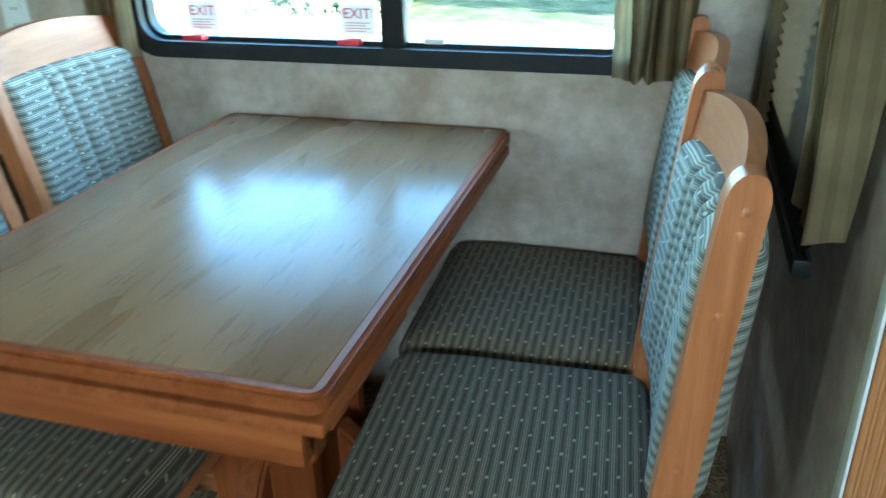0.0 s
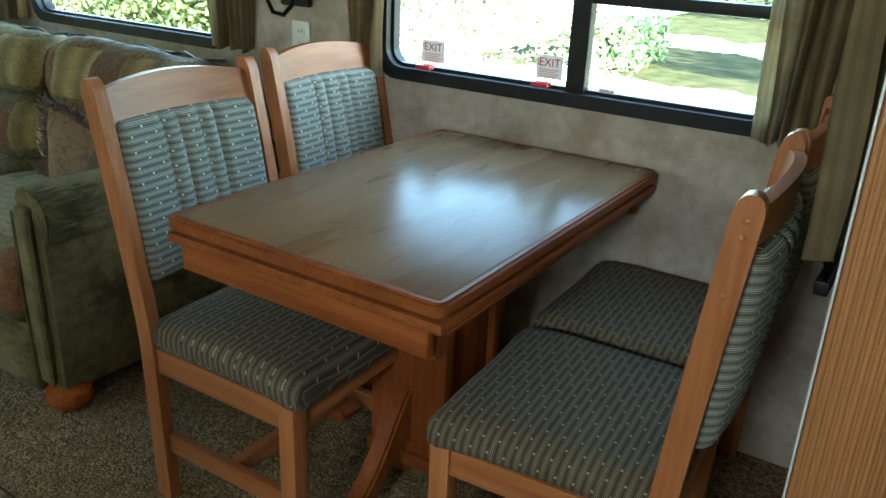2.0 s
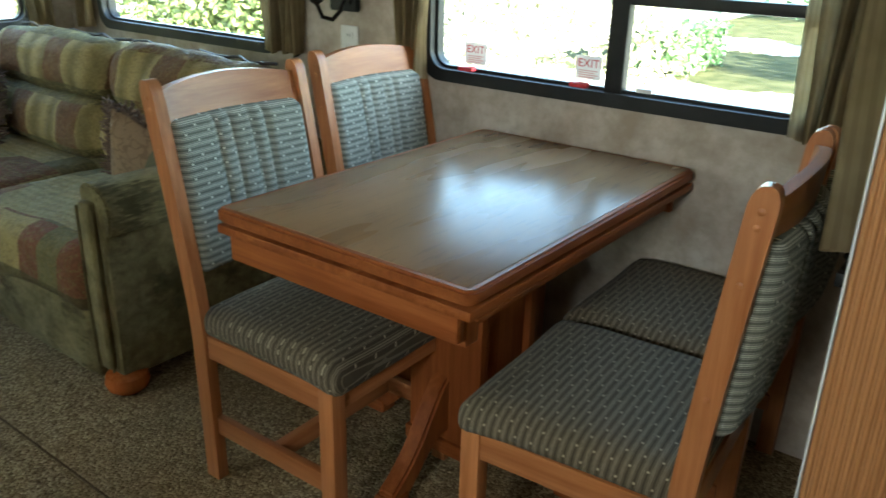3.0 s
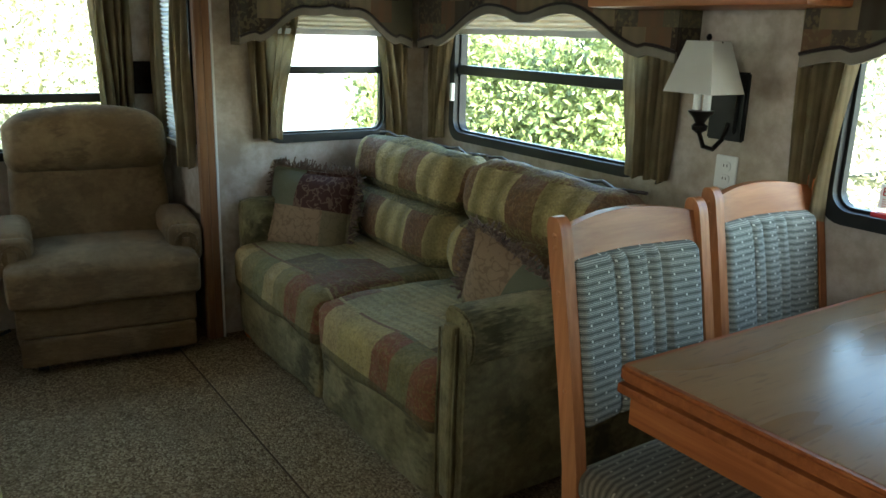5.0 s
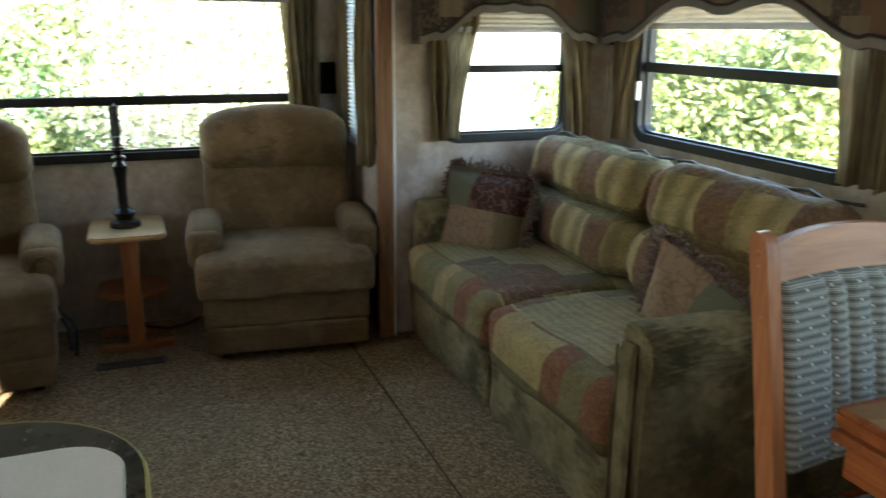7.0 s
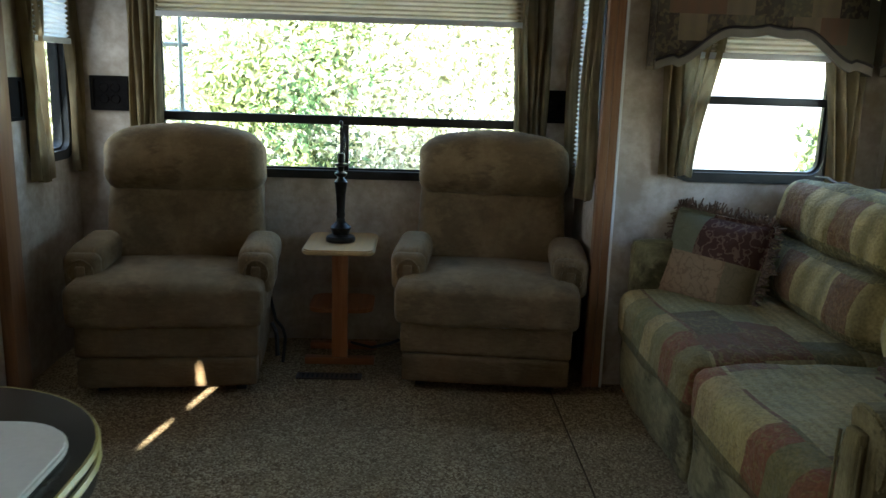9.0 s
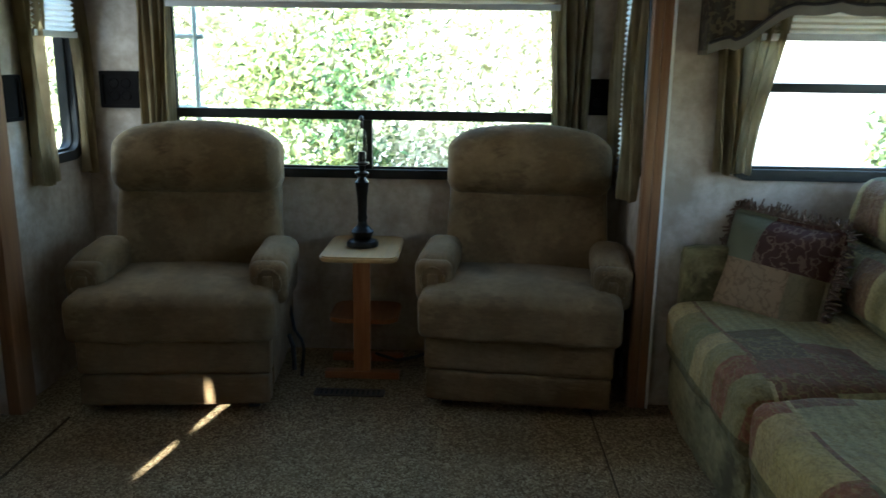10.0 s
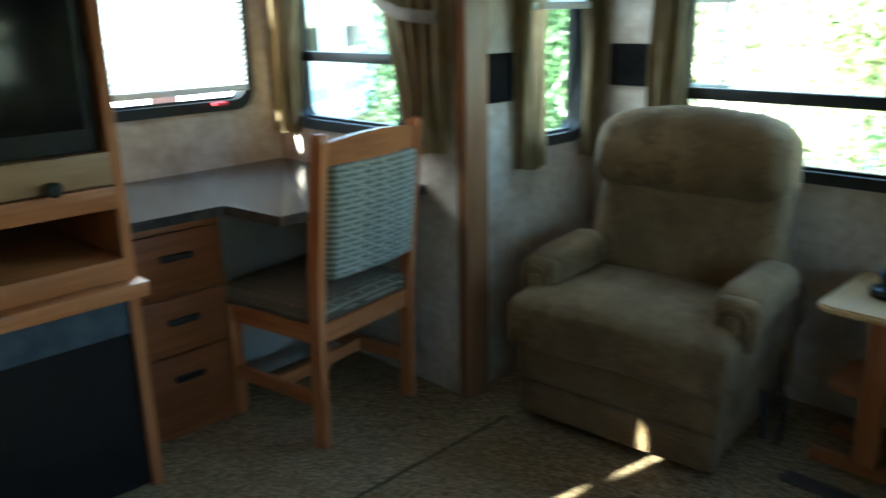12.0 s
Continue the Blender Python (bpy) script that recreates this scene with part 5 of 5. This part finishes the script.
RED_FILM = cloth_thin("red_print", (0.5, 0.02, 0.03), (0.55, 0.03, 0.04), 0.05)
LABEL = cloth_thin("sticker_film", (0.8, 0.76, 0.74), (0.82, 0.78, 0.76), 0.25)
PINK = mottled("faded_red_print", (0.6, 0.3, 0.28), (0.65, 0.35, 0.32), 30, 0.6, 200, 0.0)
exit_label(-0.397, 0.966)
exit_label(-0.01, 0.967)
wc = part("window_latch", box(0.155, 0.2, -0.02, -0.002, 0.925, 0.937, 0.003), WHITE)
wc.matrix_basis = on_north(SY)
tagged(wc, "small white plastic sliding window catch", "latch", "window release levers")


def overhead_cabinet():
    root = thing("overhead_cabinet", "honey wood overhead cabinet with moulded lower edge", "cabinet")
    part("body", box(-1.24, -0.55, 2.1, SY - 0.002, 1.47, SH - 0.002, 0.003), OAK_X, root)
    part("lower_moulding", box(-1.27, -0.52, 2.07, SY - 0.002, 1.44, 1.47, 0.008), OAK_X, root)
    part("upper_moulding", box(-1.255, -0.535, 2.085, 2.11, 1.47, 1.492, 0.006), OAK_X, root)
    for x0, x1 in ((-1.225, -0.9), (-0.89, -0.565)):
        d = part("door", box(x0, x1, 2.083, 2.1, 1.5, SH - 0.02, 0.004), OAK_Z, root)
        part("handle", tube([((x0 + x1) / 2 - 0.04, 2.083, 1.53), ((x0 + x1) / 2 - 0.035, 2.06, 1.53), ((x0 + x1) / 2 + 0.035, 2.06, 1.53), ((x0 + x1) / 2 + 0.04, 2.083, 1.53)], 0.005, 8), BRONZE, d)
    return root


overhead_cabinet()


# ---- desk slide-out ----
def desk():
    root = thing("desk", "built-in desk with grey stone laminate top and dark edge", "desk")
    b = prism([(-1.5, -1.95), (-1.5, -1.37), (-1.845, -1.36), (-1.875, -1.1), (-2.1, -1.09), (-2.46, -1.09), (-2.46, -1.95)], 0.03)
    moved(b, Matrix(((1, 0, 0, 0), (0, 0, 1, 0), (0, 1, 0, 0.72), (0, 0, 0, 1))))
    part("desktop", b, DESKTOP, root)
    part("modesty_panel", box(-2.45, -1.86, -1.62, -1.6, 0.02, 0.719), WALLD, root)
    return root


WALLD = mottled("grey_panel", (0.4, 0.38, 0.35), (0.5, 0.47, 0.44), 6, 0.5)
desk()


def drawer_unit():
    root = thing("drawer_unit", "honey wood desk pedestal with three drawers and black pulls", "drawers")
    part("carcass", box(-1.852, -1.5, -1.93, -1.412, 0.008, 0.718, 0.003), DARK_OAK, root)
    for z0, z1 in ((0.5, 0.69), (0.31, 0.485), (0.07, 0.295)):
        d = part("drawer_front", box(-1.838, -1.512, -1.41, -1.392, z0, z1, 0.005), DARK_OAK, root)
        zc = z1 - 0.075
        part("handle", box(-1.73, -1.63, -1.39, -1.372, zc - 0.01, zc + 0.01, 0.006), BLACK, d, "black bar pull")
    return root


drawer_unit()
dining_chair("honey wood dining chair with striped upholstery pushed in at the desk", pose(-2.1, -1.268, 0.008, 0, 0, -81), "desk chair", 0.06)


def entertainment_center():
    root = thing("entertainment_center", "honey wood entertainment cabinet with open shelf, television bay and fireplace recess", "cabinet")
    xw, xe, yf, yb = -1.475, 0.24, -1.2, -1.93
    part("side_panel", box(xw, xw + 0.03, yb, yf, 0.008, SH - 0.004, 0.003), OAK_Z, root)
    part("side_panel", box(xe - 0.03, xe, yb, yf, 0.008, SH - 0.004, 0.003), OAK_Z, root)
    part("back_panel", box(xw + 0.03, xe - 0.03, yb, yb + 0.02, 0.008, SH - 0.004), BLACK, root)
    part("drawer_rail", box(xw + 0.031, xe - 0.031, yb + 0.021, yf + 0.004, 0.905, 0.99, 0.004), PALE_W, root, "pale wood drawer front below the television")
    part("shelf", box(xw + 0.031, xe - 0.031, yb + 0.021, yf + 0.006, 0.84, 0.9, 0.004), OAK_X, root)
    part("shelf", box(xw + 0.031, xe - 0.031, yb + 0.021, yf + 0.008, 0.645, 0.705, 0.004), OAK_X, root)
    part("mantel", box(xw - 0.012, xe + 0.012, yb + 0.021, yf + 0.05, 0.6, 0.643, 0.008), OAK_X, root, "projecting wooden mantel ledge")
    part("surround", box(xw + 0.031, xe - 0.031, yf - 0.03, yf - 0.008, 0.49, 0.598), SURR, root, "dark glossy tile surround above the fireplace")
    part("glass_front", box(xw + 0.031, xe - 0.031, yf - 0.04, yf - 0.015, 0.02, 0.488), SCREEN, root, "black glass fireplace front")
    part("knob", moved(lathe([(0.008, 0), (0.008, 0.012), (0.019, 0.016), (0.02, 0.026), (0.012, 0.032)], 18), pose(-1.29, yf + 0.004, 0.918, -90)), BLACK, root, "round black knob")
    return root


SURR = mottled("dark_tile", (0.04, 0.05, 0.06), (0.08, 0.09, 0.1), 14, 0.2, 80, 0.05)
PALE_W = wood("pale_wood", (0.3, 0.17, 0.08), (0.42, 0.26, 0.14), 0)
entertainment_center()


def television():
    root = thing("television", "large black flat screen television in the cabinet bay", "television")
    part("housing", box(-1.44, 0.2, -1.3, -1.225, 0.992, 1.82, 0.008), BLACK, root)
    part("screen", box(-1.405, 0.165, -1.2249, -1.221, 1.05, 1.79), SCREEN, root, "glossy dark screen")
    return root


television()


# ---- kitchen island ----
def island():
    root = thing("kitchen_island", "kitchen island with dark glossy counter and yellow edge band", "island", m=pose(0, 0, 0))
    pts = rounded(-0.368, 0.3, -0.6, 0.285, 0.16, 10)
    b = prism(pts, 0.036)
    moved(b, Matrix(((1, 0, 0, 0), (0, 0, 1, 0), (0, 1, 0, 0.882), (0, 0, 0, 1))))
    part("worktop", b, COUNTER, root)
    for z in (0.9, 0.914):
        part("edge_band", tube([(u, v, z) for u, v in pts] + [(*pts[0], z)], 0.0045, 6), BRASS, root, "yellow metal edge strip")
    part("cabinet_body", box(-0.3, 0.24, -0.54, 0.2, 0.0, 0.882, 0.004), OAK_Z, root)
    s = prism(rounded(-0.272, 0.2, -0.45, 0.268, 0.06, 8), 0.008, 0.002)
    moved(s, Matrix(((1, 0, 0, 0), (0, 0, 1, 0), (0, 1, 0, 0.9185), (0, 0, 0, 1))))
    part("sink_cover", s, WHITE, root, "white sink cover board")
    return root


island()

# ---- outdoors ----
# grass colour lowered to hold the shade of trees over it
GRASS = mottled("lawn", (0.02, 0.024, 0.01), (0.062, 0.06, 0.03), 2.6, 0.95, 14, 0.4, spec=0.03)
GRAVEL = mottled("pale_gravel", (0.26, 0.25, 0.21), (0.36, 0.34, 0.3), 1.5, 0.9, 60, 0.3, spec=0.1)
g = part("ground", box(-400, 400, -400, 400, -1.0, -0.9), GRASS)
tagged(g, "mown lawn around the trailer, coloured dark for tree shade", "ground", kind="structure")


def worn_lane(x0, x1, y0, y1, z1, seed, rough=0.16):
    """A gravel lane along x whose two edges fray into the grass; the stretch by the trailer is finely stepped."""
    rnd = random.Random(seed)
    xs = [x0] + [-14 + 0.09 * i for i in range(312)] + [x1]
    waves = [[(rnd.uniform(0.3, 6.0), rnd.uniform(0, 6.28)) for _ in range(7)] for _ in range(2)]
    b = bmesh.new()
    rows = []
    for x in xs:
        row = []
        for y, ws in zip((y0, y1), waves):
            off = sum(math.sin(f * x + p) / (1.0 + 0.5 * f) for f, p in ws) * rough + rnd.uniform(-0.5, 0.5) * rough
            row.append((x, y + off))
        rows.append([b.verts.new((x, y, z)) for z in (-0.9, z1) for x, y in row])
    for p, q in zip(rows, rows[1:]):
        for i, j in ((0, 2), (2, 3), (3, 1), (1, 0)):
            b.faces.new((p[i], q[i], q[j], p[j]))
    for r in (rows[0], rows[-1]):
        b.faces.new((r[0], r[1], r[3], r[2]))
    bmesh.ops.recalc_face_normals(b, faces=b.faces[:])
    return b


LANE = "pale sunlit gravel lane with frayed grass edges"
tagged(part("road", worn_lane(-60, 60, 17.9, 20.2, -0.884, 3, 0.34), GRAVEL), LANE, "road", kind="structure")
tagged(part("pavement", worn_lane(-60, 60, 3.4, 13.1, -0.888, 4, 0.2), GRAVEL), LANE, "road", kind="structure")
for a in ((-60, -7.0, 13.1, 17.9), (-60, -7.0, 20.2, 300), (-400, -60, 3.4, 300), (-40, -8.6, -12, 3.4), (-8.6, 60, -14, -2.4)):
    rd = part("pavement", box(a[0], a[1], a[2], a[3], -0.9, -0.892), GRAVEL)
    tagged(rd, "pale sunlit gravel lane", "road", kind="structure")
LEAF_A = leaf_mat("hedge_leaf", (0.06, 0.085, 0.028), (0.21, 0.25, 0.095))
LEAF_B = leaf_mat("dry_brush_leaf", (0.1, 0.1, 0.055), (0.32, 0.3, 0.19))
# leaf colour paled towards white to carry the hedge's sunlit glare
LEAF_C = leaf_mat("sunlit_pale_leaf", (0.18, 0.185, 0.1), (0.5, 0.5, 0.36))
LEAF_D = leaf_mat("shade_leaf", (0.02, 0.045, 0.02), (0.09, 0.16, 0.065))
BARK = mottled("bark", (0.1, 0.075, 0.05), (0.18, 0.14, 0.1), 20, 0.9, 80, 0.5)


def leaves(name, count, place, size, mat, seed, label, category="bushes"):
    rng = np.random.default_rng(seed)
    c = place(rng, count)
    a = rng.normal(size=(count, 3)); a /= np.linalg.norm(a, axis=1)[:, None]
    t = rng.normal(size=(count, 3)); t -= a * (t * a).sum(1)[:, None]; t /= np.linalg.norm(t, axis=1)[:, None]
    w = size * rng.uniform(0.6, 1.4, count)[:, None]
    n = np.cross(a, t)
    v = np.stack([c - a * w, c + t * w * 0.42 + n * w * 0.12, c + a * w, c - t * w * 0.42 + n * w * 0.12], 1).reshape(-1, 3)
    me = bpy.data.meshes.new(name)
    k = np.arange(count) * 4
    me.from_pydata(v.tolist(), [], np.stack([k, k + 1, k + 2, k + 3], 1).tolist())
    me.materials.append(mat)
    ob = new(name, me)
    return tagged(ob, label, category, kind="stuff")


def bank(x0, x1, y0, y1, top, lumps=1.0):
    def place(rng, n):
        x, y = rng.uniform(x0, x1, n), rng.uniform(y0, y1, n)
        h = top * (0.75 + 0.25 * np.sin(x * 1.7 + 1) * np.cos(y * 1.3)) * lumps
        z = -0.9 + (h + 0.9) * rng.uniform(0, 1, n) ** 0.8
        return np.stack([x, y, z], 1)
    return place


def clumps(x0, x1, y0, y1, top, count, seed):
    """Loose clumps of leaves of uneven size."""
    def place(rng, n):
        own = np.random.default_rng(seed)
        c = np.stack([own.uniform(x0, x1, count), own.uniform(y0, y1, count), own.uniform(-0.3, top, count)], 1)
        k = rng.integers(0, count, n)
        spread = own.uniform(0.1, 0.3, count)[k][:, None]
        return c[k] + rng.normal(size=(n, 3)) * spread * np.array([0.7, 1.0, 1.2])
    return place


leaves("hedge", 40000, bank(-8.2, -6.2, -3.4, 2.3, 3.6), 0.05, LEAF_C, 3, "leafy hedge behind the trailer, leaves paled for bright sunlight")
leaves("hedge", 5000, clumps(-6.6, -6.0, -1.0, 0.2, 2.9, 14, 5), 0.045, LEAF_A, 13, "green leaf clumps growing through the hedge")
# dark-coloured clumps paint the shade of gaps between the leaves
leaves("hedge", 1600, clumps(-6.5, -6.0, -0.8, 0.3, 2.9, 12, 8), 0.04, LEAF_D, 14, "dark leaf clumps standing in for the hedge's shaded hollows")
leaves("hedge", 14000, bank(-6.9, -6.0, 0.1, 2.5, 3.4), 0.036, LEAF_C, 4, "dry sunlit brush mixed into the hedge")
leaves("hedge", 30000, bank(-9.0, -4.9, 6.2, 7.8, 1.9), 0.055, LEAF_A, 5, "low sunlit green bushes beyond the lawn")
leaves("hedge", 9000, bank(-9.0, -2.9, 9.5, 11.5, 2.4), 0.06, LEAF_B, 7, "dry sunlit brush beyond the lane")
leaves("hedge", 5000, bank(-5.4, -3.9, 13.6, 15.6, -0.1), 0.07, LEAF_D, 8, "low green bush at the lawn's edge")
leaves("hedge", 14000, bank(-20, 20, 25, 29, 3.0), 0.14, LEAF_D, 9, "far green thicket beyond the lane")
leaves("hedge", 4500, bank(-6.4, -5.8, 3.78, 4.5, 1.25), 0.045, LEAF_A, 10, "small bush beside the trailer")
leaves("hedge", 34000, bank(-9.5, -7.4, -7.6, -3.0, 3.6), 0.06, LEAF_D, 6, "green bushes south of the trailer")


def ladder():
    root = thing("rear_ladder", "pale tubular metal ladder fixed outside the rear window", "ladder")
    for y in (-0.54, -0.86):
        part("rail", tube([(-3.44, y, -0.5), (-3.44, y, 1.95), (-3.4, y, 2.06), (-3.33, y, 2.1)], 0.012, 10), PALE_METAL, root)
    for k in range(7):
        part("rung", tube([(-3.44, -0.5, -0.2 + k * 0.3075 + 0.0), (-3.44, -0.9, -0.2 + k * 0.3075)], 0.011, 8), PALE_METAL, root)
    for y in (-0.54, -0.86):
        for z in (-0.3, 1.9):
            part("stand_off", tube([(-3.44, y, z), (-3.284, y, z)], 0.01, 8), PALE_METAL, root)
    return root


PALE_METAL = mottled("painted_aluminium", (0.45, 0.52, 0.52), (0.55, 0.6, 0.6), 10, 0.4, 100, 0.05, metal=0.3)
ladder()


def parked_trailer():
    root = thing("parked_trailer", "white parked camper trailer standing on the gravel", "trailer", m=pose(-7.6, -10.2, -0.9, 0, 0, 35))
    part("body", box(-2.6, 2.6, -1.2, 1.2, 0.5, 2.9, 0.18, 4), CAMPER, root)
    part("stripe", box(-2.45, 2.45, 1.195, 1.204, 1.0, 1.18), CAMPER_BLUE, root, "pale blue side stripe")
    for x in (-1.6, 0.6):
        part("window", box(x, x + 0.9, 1.195, 1.206, 1.7, 2.3, 0.004), SCREEN, root, "dark tinted window")
    part("door", box(-0.4, 0.3, 1.195, 1.208, 0.6, 2.5, 0.004), CAMPER, root)
    for x in (-0.5, 0.4):
        w = part("wheel", moved(lathe([(0.1, -0.1), (0.33, -0.1), (0.35, -0.06), (0.35, 0.06), (0.33, 0.1), (0.1, 0.1)], 24), pose(x, 1.05, 0.35, 90)), RUBBER, root)
        part("rim", moved(lathe([(0.02, 0.101), (0.2, 0.104), (0.18, 0.112), (0.02, 0.112)], 20), pose(x, 1.05, 0.35, -90)), PALE_METAL, w)
    part("hitch", tube([(2.5, 0.4, 0.55), (3.6, 0, 0.5), (2.5, -0.4, 0.55)], 0.05, 8), BLACK, root)
    part("jack", tube([(3.5, 0, 0.5), (3.5, 0, 0.0)], 0.04, 8), BLACK, root)
    return root


CAMPER = mottled("white_fibreglass", (0.68, 0.7, 0.72), (0.76, 0.78, 0.8), 2, 0.3, 60, 0.02)
CAMPER_BLUE = mottled("pale_blue_paint", (0.3, 0.42, 0.55), (0.36, 0.48, 0.6), 4, 0.3, 60, 0.0)
parked_trailer()
dl = part("window_label", box(1.93, 2.04, 0.0185, 0.0205, 1.005, 1.048), PINK)
dl.matrix_basis = on_south(TY)
tagged(dl, "small faded pink sticker at the foot of the desk window", "sticker")
ll = part("window_latch", box(2.16, 2.215, -0.03, -0.002, 0.99, 1.003, 0.004), RED)
ll.matrix_basis = on_south(TY)
tagged(ll, "small red plastic window release lever", "latch", "window release levers")


def cable(points, label):
    c = part("power_cable", tube(points, 0.007, 8), RUBBER)
    return tagged(c, label, "cable")


cable([(-3.08, -0.08, 0.24), (-2.98, -0.04, 0.17), (-2.92, 0.0, 0.15), (-2.89, 0.015, 0.12), (-2.88, 0.01, 0.06), (-2.88, 0.005, 0.012)], "black power cord hanging by the recliner")
cable([(-3.1, 0.28, 0.03), (-2.98, 0.38, 0.05), (-2.86, 0.46, 0.11), (-2.82, 0.5, 0.14)], "black power cord running from the recliner to the floor")

leaves("hedge", 16000, bank(4.2, 8.5, 13.0, 18.0, 4.2), 0.13, LEAF_A, 12, "tall leafy thicket that shades the lawn")

speaker_s = thing("wall_speaker", "black square flush speaker beside the rear curtain", "speaker", "rear wall speakers", m=on_south(YS))
part("speaker_frame", moved(ring(2.6, 2.73, 1.02, 1.18, 0.014, 0.018, 0.006), pose(0, -0.018, 0)), SPEAKER, speaker_s)
part("grille", box(2.612, 2.718, -0.011, -0.001, 1.032, 1.168), SPEAKER, speaker_s)
nl = part("window_latch", box(-2.418, -2.4, -0.03, -0.012, 1.05, 1.13, 0.004), WHITE)
nl.matrix_basis = on_north(SY)
tagged(nl, "white plastic sliding catch on the sofa window frame", "latch", "window release levers")
for u in (-1.16, -2.55):
    hk = part("curtain_hook", tube([(u, -0.002, 0.885), (u, -0.03, 0.88), (u + 0.012, -0.04, 0.888), (u + 0.016, -0.028, 0.896)], 0.004, 6), BRONZE)
    hk.matrix_basis = on_north(SY)
    tagged(hk, "small dark metal curtain hook on the wall", "hook", "curtain hooks")
